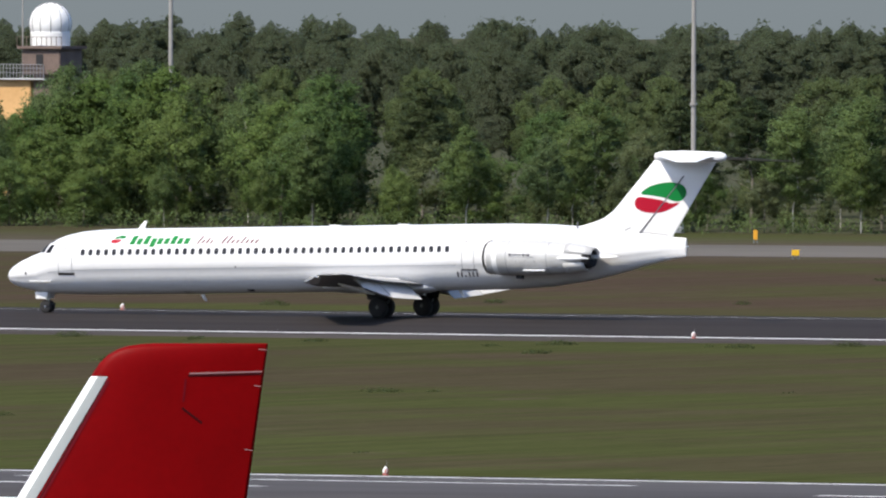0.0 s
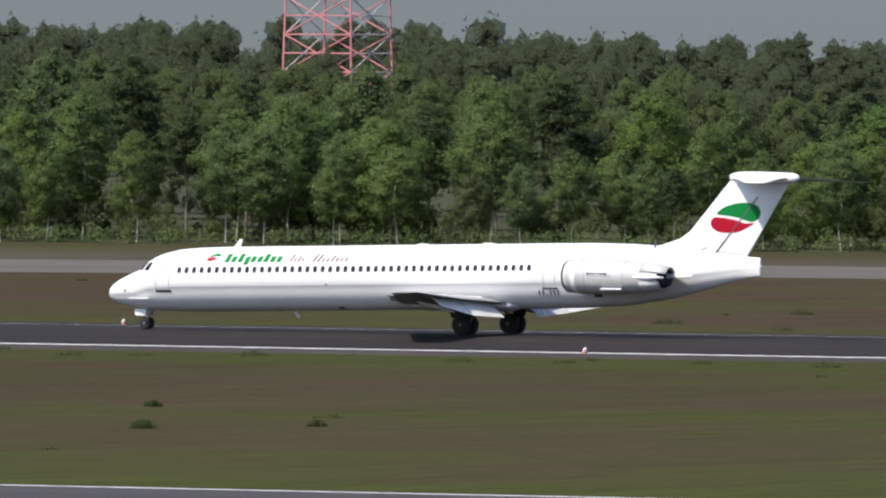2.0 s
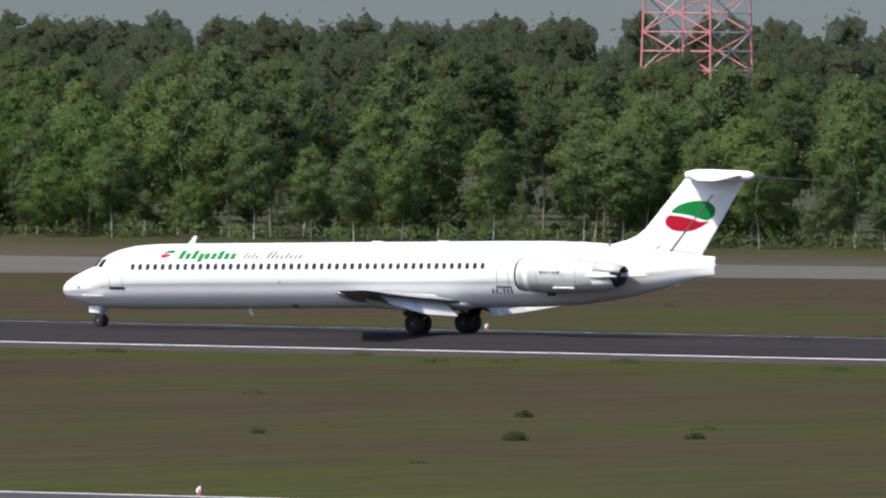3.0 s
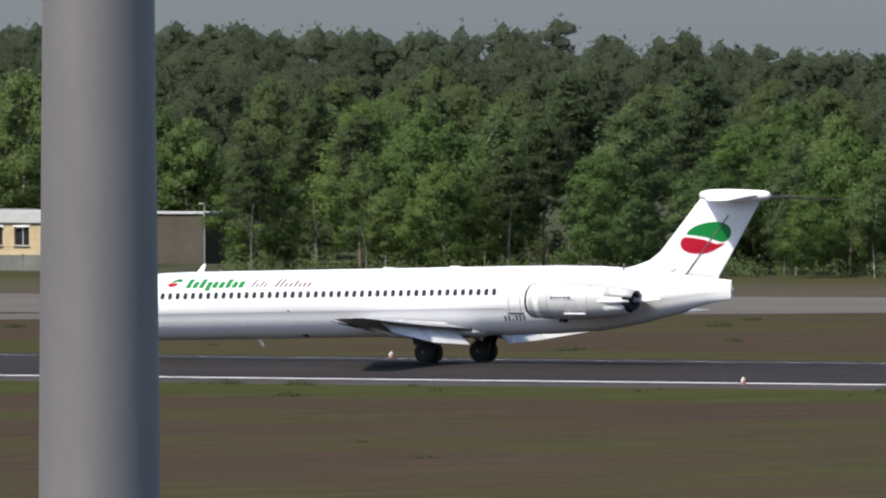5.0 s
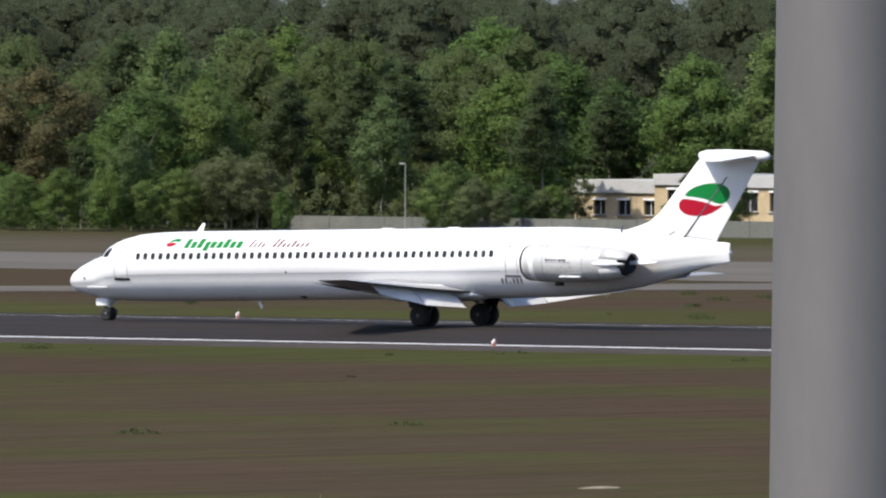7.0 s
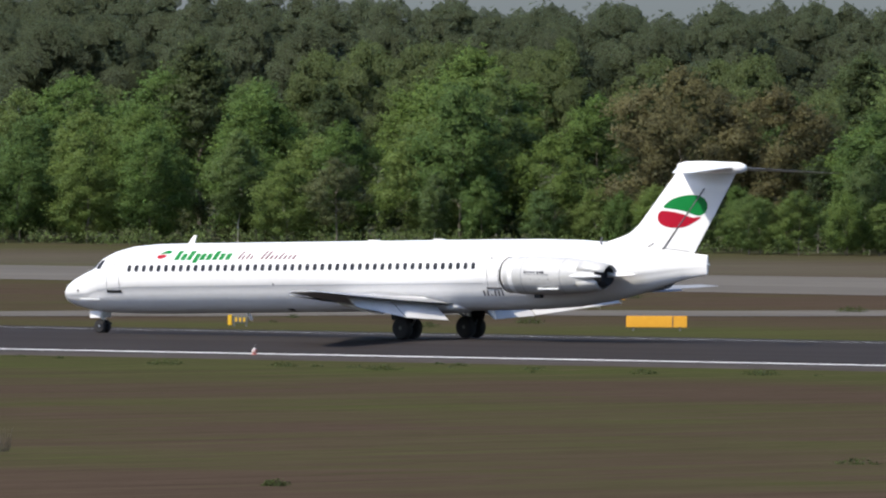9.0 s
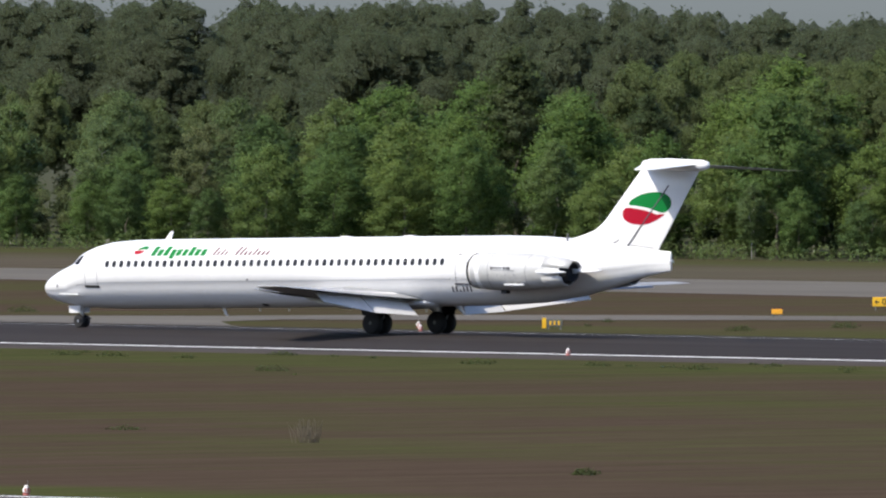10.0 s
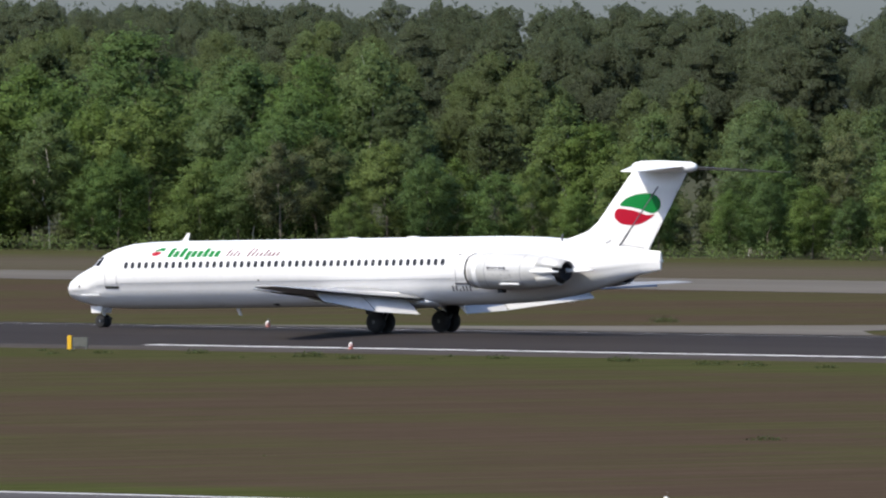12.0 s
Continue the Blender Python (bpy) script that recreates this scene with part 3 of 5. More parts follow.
        for y, x, z in ((3.3, 24.0, 1.60), (6.6, 24.3, 1.80), (9.4, 25.4, 2.00)):
            bm = spin_profile([(0, 0.03), (0.3, 0.10), (1.0, 0.13), (1.5, 0.09), (1.9, 0.02)], "x", 10)
            bmesh.ops.transform(bm, matrix=pose(x, sgn * y, z - 0.08, 0, 12, 0), verts=bm.verts)
            part("flap_hinge_fairing", bm, M_FLAP, w, "", True)
        part("wing_fence", poly_prism([(23.0, 2.03), (25.8, 2.13), (25.8, 2.30), (23.5, 2.28)], sgn * 6.9 - 0.02, sgn * 6.9 + 0.02), M_WHITE, w)
    part("wing_fairing", loft([[(x, r * 1.66 * math.cos(a), 1.62 + r * 0.40 * math.sin(a)) for a in [2 * math.pi * k / 24 for k in range(24)]] for x, r in
                               ((19.6, 0.3), (20.2, 0.8), (21.0, 0.95), (22, 0.98), (24.5, 0.96), (25.8, 0.8), (26.6, 0.4))]), M_BELLY, plane, "wing root fairing in the darkened belly white", True)
    # engines
    for sgn in (-1, 1):
        prof = [(30.75, 0.72), (30.62, 0.80), (30.68, 0.86), (30.9, 0.91), (31.6, 0.95), (33.0, 0.96), (34.4, 0.91), (35.6, 0.80), (36.45, 0.66)]
        bm = spin_profile(prof, "x", 36, False)
        bmesh.ops.translate(bm, vec=(0, sgn * 2.56, 3.30), verts=bm.verts)
        nac = part("engine_nacelle", bm, M_NACELLE, plane, "pale metallic grey engine nacelle", True)
        bm = spin_profile([(30.78, 0.70), (30.60, 0.79), (30.66, 0.872), (31.45, 0.957)], "x", 36, False)
        bmesh.ops.translate(bm, vec=(0, sgn * 2.56, 3.30), verts=bm.verts)
        part("intake_lip", bm, M_WHITE, nac, "white intake lip", True)
        # black ring drawn for the shaded gap at the intake lip
        part("lip_gap_shade", spin_profile([(30.60, 0.80), (30.56, 0.85), (30.62, 0.89), (30.70, 0.905)], "x", 36, False), M_DARK, nac).matrix_local = pose(0, sgn * 2.56, 3.30)
        bm = spin_profile([(30.8, 0.71), (31.9, 0.68), (31.9, 0.02)], "x", 30, False)
        bmesh.ops.translate(bm, vec=(0, sgn * 2.56, 3.30), verts=bm.verts)
        part("intake", bm, M_DARK, nac)
        bm = spin_profile([(36.1, 0.62), (36.6, 0.53), (36.85, 0.46), (36.80, 0.42), (36.5, 0.43), (36.45, 0.02)], "x", 30, False)
        bmesh.ops.translate(bm, vec=(0, sgn * 2.56, 3.30), verts=bm.verts)
        part("exhaust", bm, M_DARK, nac, "sooty exhaust nozzle", True)
        for up in (1, -1):
            rings = []
            for x, r in ((35.4, 0.85), (35.9, 0.79), (36.4, 0.71), (36.95 if up > 0 else 36.55, 0.58 if up > 0 else 0.68)):
                ring = []
                for k in range(9):
                    a = math.radians(20 + 140 * k / 8) if up > 0 else math.radians(200 + 140 * k / 8)
                    ring.append((x, sgn * 2.56 + r * math.cos(a), 3.30 + r * math.sin(a)))
                for k in range(8, -1, -1):
                    a = math.radians(20 + 140 * k / 8) if up > 0 else math.radians(200 + 140 * k / 8)
                    ring.append((x, sgn * 2.56 + (r - 0.05) * math.cos(a), 3.30 + (r - 0.05) * math.sin(a)))
                rings.append(ring)
            part("reverser_bucket", loft(rings), M_NACELLE, nac, "", True)
        part("reverser_fairing", spin_profile([(34.3, 0.02), (34.9, 0.11), (36.0, 0.15), (36.95, 0.03)], "x", 10), M_WHITE, nac, "", True).matrix_local = pose(0, sgn * (2.56 + 0.74), 3.30)
        part("nacelle_strake", box(33.7, sgn * 3.40, 2.64, 1.35, 0.10, 0.10, 0.03), M_WHITE, nac)
        bm = bmesh.new()
        add_box(bm, 32.4, sgn * 2.5, 2.30, 0.34, 0.3, 0.26)
        part("starter_exhaust", bm, M_DARK, nac)
        part("cowl_seam", spin_profile([(32.0, 0.962), (32.04, 0.962)], "x", 36, False), M_SEAM, nac).matrix_local = pose(0, sgn * 2.56, 3.30)
        part("cowl_seam", spin_profile([(34.42, 0.914), (34.46, 0.912)], "x", 36, False), M_SEAM, nac).matrix_local = pose(0, sgn * 2.56, 3.30)
        if sgn < 0:
            for x, w in ((32.30, 0.15), (32.48, 0.10), (32.62, 0.10), (32.76, 0.10), (32.90, 0.09), (33.10, 0.12), (33.26, 0.10), (33.40, 0.14)):
                bm = box(0, 0, 0, w, 0.02, 0.12 if w > 0.11 else 0.08)
                bmesh.ops.transform(bm, matrix=pose(x, -3.515, 3.46, 0, 14, 0), verts=bm.verts)
                part("nacelle_lettering", bm, M_LETTER, nac)
            part("lettering_underline", box(33.0, -3.518, 3.35, 1.5, 0.012, 0.03), M_SEAM, nac)
            for x in (32.1, 32.65, 33.2, 33.75):
                part("cowl_latch", box(x, -3.49, 3.13, 0.05, 0.03, 0.09), M_SEAM, nac)
        part("pylon", wing_panel([(1.2, 31.6, 3.42, 6.4, 0.07, 0, 0), (2.2, 31.8, 3.36, 6.6, 0.07, 0, 0)], sgn), M_WHITE, plane, "", True)
    for ob in list(plane.children):
        if ob.name.split(".")[0] == "engine_nacelle":
            ob.location.x += 0.36
    # fin with swept edges, T-tail
    def fin_x(z):
        lead = float(np.interp(z, [4.55, 4.9, 5.15, 5.4, 5.82, 8.71], [33.4, 34.8, 35.8, 36.5, 37.1, 39.7]))
        trail = float(np.interp(z, [4.4, 8.71], [40.62, 43.40]))
        return lead, trail

    def fin_half(x, z):
        l, t = fin_x(z)
        c = t - l
        s = min(1, max(0, (x - l) / c))
        return 5 * 0.085 * min(c, 4.2) * (0.2969 * math.sqrt(s) - 0.126 * s - 0.3516 * s * s + 0.2843 * s ** 3 - 0.1036 * s ** 4) + 0.01

    rings = []
    for z in (4.3, 4.55, 4.75, 4.9, 5.05, 5.2, 5.4, 5.6, 5.82, 6.5, 7.5, 8.61):
        l, t = fin_x(z)
        ss = [0.5 * (1 - math.cos(math.pi * k / 14)) for k in range(15)]
        ring = [(l + s * (t - l), -fin_half(l + s * (t - l), z), z) for s in ss] + [(l + s * (t - l), fin_half(l + s * (t - l), z), z) for s in ss[-2:0:-1]]
        rings.append(ring)
    fin = part("fin", loft(rings), M_WHITE, plane, "tall white swept fin", True)

    def rounded(pts):
        # a smooth closed outline through the given points
        out = []
        for i in range(len(pts)):
            a, b, c, d = (Vector(pts[(i + k) % len(pts)]) for k in (-1, 0, 1, 2))
            for u in (0.0, 0.25, 0.5, 0.75):
                out.append(tuple(0.5 * (2 * b + (c - a) * u + (2 * a - 5 * b + 4 * c - d) * u ** 2 + (3 * b - a - 3 * c + d) * u ** 3)))
        return out

    def fin_patch(name, pts, material, lift=0.012):
        bm = bmesh.new()
        pts = [(x, z + 0.04 * (z - 4.6)) for x, z in pts]
        cx, cz = sum(p[0] for p in pts) / len(pts), sum(p[1] for p in pts) / len(pts)
        rows = []
        for k in range(4):
            f = 1 - k / 3.0
            rows.append([bm.verts.new((cx + (x - cx) * f, -(fin_half(cx + (x - cx) * f, cz + (z - cz) * f) + lift), cz + (z - cz) * f)) for x, z in pts] if k < 3 else [bm.verts.new((cx, -(fin_half(cx, cz) + lift), cz))])
        n = len(pts)
        for a, b in zip(rows, rows[1:]):
            for i in range(n):
                j = (i + 1) % n
                if len(b) == 1:
                    bm.faces.new((a[i], a[j], b[0]))
                else:
                    bm.faces.new((a[i], a[j], b[j], b[i]))
        return part(name, bm, material, fin)

    fin_patch("green_leaf", rounded([(38.81, 6.65), (39.25, 6.99), (39.95, 7.19), (40.65, 7.25), (41.20, 7.15), (41.47, 6.88), (41.45, 6.58), (41.20, 6.33), (40.85, 6.27), (40.15, 6.46), (39.45, 6.57)]), M_GREEN)
    fin_patch("red_leaf", rounded([(41.07, 6.19), (40.67, 5.95), (40.12, 5.73), (39.52, 5.67), (38.92, 5.73), (38.52, 5.95), (38.44, 6.23), (38.62, 6.45), (39.02, 6.47), (39.92, 6.35), (40.62, 6.16)]), M_RED)
    fin_patch("rudder_seam", [(38.68, 4.62), (38.78, 4.62), (41.42, 7.58), (41.32, 7.58)], M_LETTER, 0.035)
    fin_patch("rudder_seam", [(38.65, 4.72), (40.35, 4.56), (40.35, 4.53), (38.65, 4.68)], M_SEAM)
    fin_patch("small_lettering", [(37.80, 4.78), (38.20, 4.95), (38.20, 4.88), (37.80, 4.68)], M_SEAM)
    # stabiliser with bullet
    # far half takes the wing grey to imitate how dim it looks in shade
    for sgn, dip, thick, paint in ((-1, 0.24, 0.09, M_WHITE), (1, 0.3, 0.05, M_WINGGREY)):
        part("stabiliser", wing_panel([(0.0, 39.7, 8.76, 3.5, 0.10, 0, 0), (0.5, 39.95, 8.74, 3.25, thick, 0, 0), (5.9, 43.8, 8.76 - dip, 1.3, thick * 0.7, 0, 0), (6.12, 44.1, 8.75 - dip, 0.9, thick * 0.5, 0, 0)], sgn), paint, plane, "white swept tailplane" if sgn < 0 else "white swept tailplane, far half greyed for its shade", True)
    bm = spin_profile([(39.5, 0.02), (39.62, 0.20), (40.1, 0.30), (41.3, 0.33), (42.8, 0.29), (43.45, 0.27), (43.75, 0.18), (43.84, 0.03)], "x", 16)
    bmesh.ops.translate(bm, vec=(0, 0, 8.72), verts=bm.verts)
    part("tail_bullet", bm, M_WHITE, plane, "", True)
    part("nozzle_light", rod((41.4, 0, 3.9), (41.55, 0, 3.9), 0.08), M_METAL, plane)
    # nose gear
    ng = new("nose_gear")
    ng.parent = plane
    part("strut", rod((2.45, 0, 0.35), (2.5, 0, 1.25), 0.09), M_METAL, ng)
    part("drag_brace", rod((2.4, 0, 0.75), (3.2, 0, 1.2), 0.05), M_METAL, ng)
    part("gear_door", poly_prism([(1.95, 0.76), (2.6, 0.76), (2.68, 1.12), (1.92, 1.12)], -0.42, -0.38), M_WHITE, ng, "white nose gear door")
    part("gear_door", poly_prism([(1.95, 0.76), (2.6, 0.76), (2.68, 1.12), (1.92, 1.12)], 0.38, 0.42), M_WHITE, ng)
    part("spray_deflector", box(2.72, 0, 0.48, 0.12, 0.75, 0.06, 0.02), M_DARK, ng)
    for y in (-0.2, 0.2):
        SPINNERS.append((wheel(ng, "wheel", 2.45, y, 0.34, 0.34, 0.2), 2.45, y, 0.34, 0.34))
    for sgn in (-1, 1):
        mg = new("main_gear")
        mg.parent = plane
        part("strut", rod((24.4, sgn * 2.54, 0.5), (24.2, sgn * 2.45, 1.7), 0.15), M_METAL, mg)
        part("side_brace", rod((24.4, sgn * 2.5, 0.9), (24.2, sgn * 1.2, 1.6), 0.07), M_METAL, mg)
        part("torque_link", rod((24.6, sgn * 2.54, 0.55), (24.85, sgn * 2.52, 0.95), 0.05), M_METAL, mg)
        # door coloured near black for the shade it stands in
        part("gear_door", poly_prism([(23.75, 0.95), (24.9, 0.95), (25.1, 1.6), (23.6, 1.6)], sgn * 2.95 - 0.02, sgn * 2.95 + 0.02), M_DARK, mg, "gear leg door with its shade painted dark")
        for y in (-0.38, 0.38):
            SPINNERS.append((wheel(mg, "wheel", 24.4, sgn * 2.54 + y, 0.565, 0.565, 0.40), 24.4, sgn * 2.54 + y, 0.565, 0.565))
    return plane


PLANE = airliner()


# ---- the parked aircraft with the red fin ----
def parked_aircraft():
    # x along the aircraft, towards its tail; origin below the fin
    turn = math.degrees(math.atan2(0.485, 0.875))
    ob = root("parked_aircraft", pose(-57.6, 136.0, -0.62, 0, 0, turn), "parked airliner with a red fin and a silver leading edge", "airplane")
    lead = lambda z: -0.02 + (z - 12.41) * 0.604
    trail = lambda z: 2.77 + (z - 12.86) * 0.135

    def section(z, l, t, th):
        ss = [0.5 * (1 - math.cos(math.pi * k / 12)) for k in range(13)]
        half = lambda s: 5 * th * (0.2969 * math.sqrt(s) - 0.126 * s - 0.3516 * s * s + 0.2843 * s ** 3 - 0.1036 * s ** 4) * (t - l) + 0.008
        return [(l + s * (t - l), -half(s), z) for s in ss] + [(l + s * (t - l), half(s), z) for s in ss[-2:0:-1]]

    up = 0.62
    rings = [section(z + up, lead(z), trail(z), 0.10) for z in (5.6, 6.5, 8.0, 9.5, 11.0, 12.0, 12.41)]
    for z, dl, th in ((12.58, 0.01, 0.10), (12.70, 0.06, 0.095), (12.79, 0.16, 0.085), (12.845, 0.30, 0.07), (12.88, 0.5, 0.045), (12.89, 0.7, 0.02)):
        rings.append(section(z + up, lead(z) + dl, trail(min(z, 12.86)), th))
    fin = part("fin", loft(rings), M_REDFIN, ob, "glossy red fin", True)

    def half_at(x, z):
        l, t = lead(z), trail(z)
        s = min(1, max(0, (x - l) / (t - l)))
        return 0.5 * (0.2969 * math.sqrt(s) - 0.126 * s - 0.3516 * s * s + 0.2843 * s ** 3 - 0.1036 * s ** 4) * (t - l) + 0.008

    bm = bmesh.new()
    grid = []
    for k in range(11):
        z = 6.4 + (12.36 - 6.4) * k / 10
        wd = 0.27 + (12.36 - z) * 0.016
        row = []
        for s in (1.0, 0.7, 0.4, 0.18, 0.06, 0.0):
            x = lead(z) + wd * s
            row.append(bm.verts.new((x - (0.006 if s < 0.05 else 0), -(half_at(x, z) + 0.006) if s > 0 else 0, z + up)))
        for s in (0.06, 0.18, 0.4, 0.7, 1.0):
            x = lead(z) + wd * s
            row.append(bm.verts.new((x, half_at(x, z) + 0.006, z + up)))
        grid.append(row)
    for a, b in zip(grid, grid[1:]):
        for i in range(len(a) - 1):
            bm.faces.new((a[i], a[i + 1], b[i + 1], b[i]))
    strip_ob = part("leading_edge", bm, M_STRIP, fin, "grey leading edge strip with a white front", True)
    strip_ob.data.materials.append(M_WHITE)
    for f in strip_ob.data.polygons:
        if f.index % 10 in (2, 3, 4, 5, 6, 7):
            f.material_index = 1

    def mark(name, x0, z0, x1, z1, w, material):
        d = Vector((x1 - x0, z1 - z0)).normalized()
        nrm = Vector((-d.y, d.x)) * w / 2
        b2 = bmesh.new()
        rows = []
        for k in range(5):
            x, z = x0 + (x1 - x0) * k / 4, z0 + (z1 - z0) * k / 4
            rows.append([b2.verts.new((x + q * nrm.x, -(half_at(x + q * nrm.x, z + q * nrm.y) + 0.008), z + q * nrm.y + up)) for q in (-1, 1)])
        for a, b in zip(rows, rows[1:]):
            b2.faces.new((a[0], a[1], b[1], b[0]))
        return part(name, b2, material, fin)

    mark("rudder_gap", 1.52, 12.41, 2.68, 12.44, 0.022, M_FINMARK)
    mark("rudder_gap", 1.50, 12.375, 2.67, 12.405, 0.03, M_FINSEAM)
    mark("rudder_gap", 1.46, 12.32, 1.42, 11.96, 0.03, M_FINDULL)
    mark("rudder_gap", 1.40, 11.86, 1.72, 11.62, 0.035, M_FINSEAM)
    mark("skin_seam", 0.18, 12.28, -0.98, 10.2, 0.02, M_FINSEAM)
    mark("skin_seam", 0.22, 12.30, -0.94, 10.25, 0.07, M_FINDULL)
    mark("static_wick", 2.62, 12.80, 2.76, 12.78, 0.014, M_FINMARK)
    mark("static_wick", 2.55, 12.22, 2.66, 12.20, 0.014, M_FINMARK)
    mark("static_wick", 2.40, 11.20, 2.53, 11.18, 0.014, M_FINMARK)
    rings = []
    for x, r, zc in ((-30.6, 0.1, 3.4), (-30.0, 0.8, 3.5), (-28.5, 1.4, 3.7), (-26, 1.8, 3.9), (-22, 1.9, 4.0), (-7, 1.9, 4.0), (-3, 1.65, 4.3), (0, 1.15, 4.75), (3, 0.6, 5.25), (4.6, 0.2, 5.5)):
        rings.append([(x, r * math.cos(a), zc + up + r * math.sin(a)) for a in [2 * math.pi * k / 28 for k in range(28)]])
    part("fuselage", loft(rings), M_WHITE, ob, "white fuselage", True)
    for sgn in (-1, 1):
        part("tailplane", wing_panel([(0.6, -1.8, 5.4 + up, 4.0, 0.1, 0, 0), (7.0, 2.2, 6.0 + up, 1.5, 0.09, 0, 0)], sgn), M_WHITE, ob, "", True)
        part("wing", wing_panel([(1.0, -19.5, 2.9 + up, 7.5, 0.12, 0, 0), (5.5, -16.6, 3.3 + up, 4.6, 0.11, 0, 0), (17.0, -10.0, 4.4 + up, 1.6, 0.1, 0, 0)], sgn), M_WINGGREY, ob, "", True)
        part("gear_leg", rod((-14.5, sgn * 2.8, 0.5), (-14.5, sgn * 2.8, 3.2), 0.14), M_METAL, ob)
        part("tyre", rod((-14.5, sgn * 3.2, 0.62), (-14.5, sgn * 2.4, 0.62), 0.56, None, 24), M_TYRE, ob)
    part("gear_leg", rod((-27, 0, 0.4), (-27, 0, 2.6), 0.1), M_METAL, ob)
    part("tyre", rod((-27, 0.3, 0.42), (-27, -0.3, 0.42), 0.36, None, 20), M_TYRE, ob)
    return ob


parked_aircraft()


# ---- the light mast in the foreground ----
def floodlight_mast():
    ob = root("floodlight_mast", pose(-92.4, 131.0, -0.64), "thick grey galvanised steel floodlight mast", "light mast")
    part("shaft", spin_profile([(0.0, 0.85), (0.5, 0.85), (0.52, 0.738), (13, 0.682), (24, 0.575), (30, 0.51)], "z", 48), M_POLE, ob, "tapered grey steel shaft", True)
    part("base_flange", spin_profile([(0.0, 1.2), (0.06, 1.2)], "z", 32), M_POLE, ob)
    part("ring_platform", spin_profile([(28.6, 0.5), (28.6, 1.3), (28.75, 1.3), (28.75, 0.5)], "z", 32), M_POLE, ob)
    bm = bmesh.new()
    for k in range(6):
        a = 2 * math.pi * k / 6
        add_box(bm, 1.3 * math.cos(a), 1.3 * math.sin(a), 28.4, 0.5, 0.5, 0.35)
    part("floodlights", bm, M_MAST, ob)
    return ob


floodlight_mast()


# ---- trees ----
# shading normals lean to the sun, which evens out shade among the leaves
LIGHTWARD = np.array([-0.06, -0.26, 0.28])
_bm = bmesh.new()
bmesh.ops.create_icosphere(_bm, subdivisions=1, radius=1.0)
BALL = np.array([v.co[:] for v in _bm.verts])
BALL_FACES = np.array([[v.index for v in f.verts] for f in _bm.faces])
_bm.free()


def crown_mesh(name, lobes, n, size, kind, seed, droop=0.0, core=0.58, stem=None, edge=False):
    """Leaf sprays over uneven leafy clumps, with gaps between the clumps."""
    rng = np.random.default_rng(seed)
    A = np.array([l[:5] for l in lobes])
    vol = A[:, 3] * A[:, 4]
    pick = rng.choice(len(lobes), n, p=vol / vol.sum())
    L = A[pick]
    d = rng.normal(size=(n, 3))
    d /= np.linalg.norm(d, axis=1)[:, None]
    if edge:
        # the outer face of a wood carries most of its leaves
        d[:, 1] = np.where(rng.random(n) < 0.8, -np.abs(d[:, 1]), d[:, 1])

    def lump(p, k):
        # uneven bulges at the size of a bough and of a branch
        q = p / big
        return 1 + 0.13 * np.sin(2.1 * q[:, 0] + k) * np.sin(1.9 * q[:, 1] + 2 * k) + 0.10 * np.sin(3.3 * q[:, 2] + 2.3 * q[:, 0] + 3 * k) + 0.07 * np.sin(5.9 * q[:, 0] - 4.7 * q[:, 2] + k)

    big = float(np.median(A[:, 3]))
    # the whole crown's outward direction at each clump
    mid = (A[:, 2].min() + A[:, 2].max()) / 2
    if stem is None:
        stem = [l[5:8] if len(l) > 5 else (0, 0, mid) for l in lobes]
    way = A[:, :3] - np.asarray(stem)
    way = way * np.array([1, 1, 0.5])
    way /= np.linalg.norm(way, axis=1)[:, None] + 1e-6
    ax = np.stack([L[:, 3], L[:, 3], L[:, 4]], 1)
    if core:
        r = np.clip(rng.normal(0.74, 0.28, n), 0.1, 1.06 if edge else 1.27) * lump(L[:, :3] + d * ax, pick)
    else:
        r = 0.36 + 0.84 * rng.uniform(0, 1, n) ** 0.75
    c = L[:, :3] + d * r[:, None] * ax
    if core and len(lobes) < 60:
        # no leaves inside the neighbouring boughs
        for k, l in enumerate(A):
            deep = (((c - l[:3]) / np.array([l[3], l[3], l[4]])) ** 2).sum(1) < (core * 0.9) ** 2
            c[deep & (pick != k)] += np.array([0, 0, -1000.0])
        keep = c[:, 2] > -500
        c, d, pick, n = c[keep], d[keep], pick[keep], int(keep.sum())
    # each spray faces roughly outwards and up
    nrm = d * 0.5 + rng.normal(size=(n, 3)) * 0.8 + np.array([0, 0, 0.25])
    nrm /= np.linalg.norm(nrm, axis=1)[:, None]
    t = np.cross(nrm, rng.normal(size=(n, 3)))
    t /= np.linalg.norm(t, axis=1)[:, None]
    b = np.cross(nrm, t)
    s = size * rng.uniform(0.5, 1.5, n)[:, None]
    b = b - np.array([0, 0, droop])
    leaf = np.empty((n, 3, 3))
    leaf[:, 0] = c - b * s * 0.55
    leaf[:, 2] = c - t * s * 0.5 + b * s * 0.4
    leaf[:, 1] = c + t * s * 0.5 + b * s * 0.5
    out = d * 0.45 + way[pick] * 0.45 + nrm * 0.3 + LIGHTWARD
    verts, norms, faces = [leaf.reshape(-1, 3)], [np.repeat(out, 3, 0)], [np.arange(n * 3).reshape(-1, 3)]
    if core:
        m = len(lobes)
        bd = np.tile(BALL, (m, 1))
        ki = np.repeat(np.arange(m), len(BALL))
        rr = core * lump(A[ki, :3] + bd * np.stack([A[ki, 3], A[ki, 3], A[ki, 4]], 1), ki) * rng.uniform(0.93, 1.07, len(bd))
        verts.append(A[ki, :3] + bd * rr[:, None] * np.stack([A[ki, 3], A[ki, 3], A[ki, 4]], 1))
        norms.append(bd * 0.45 + way[ki] * 0.5 + LIGHTWARD)
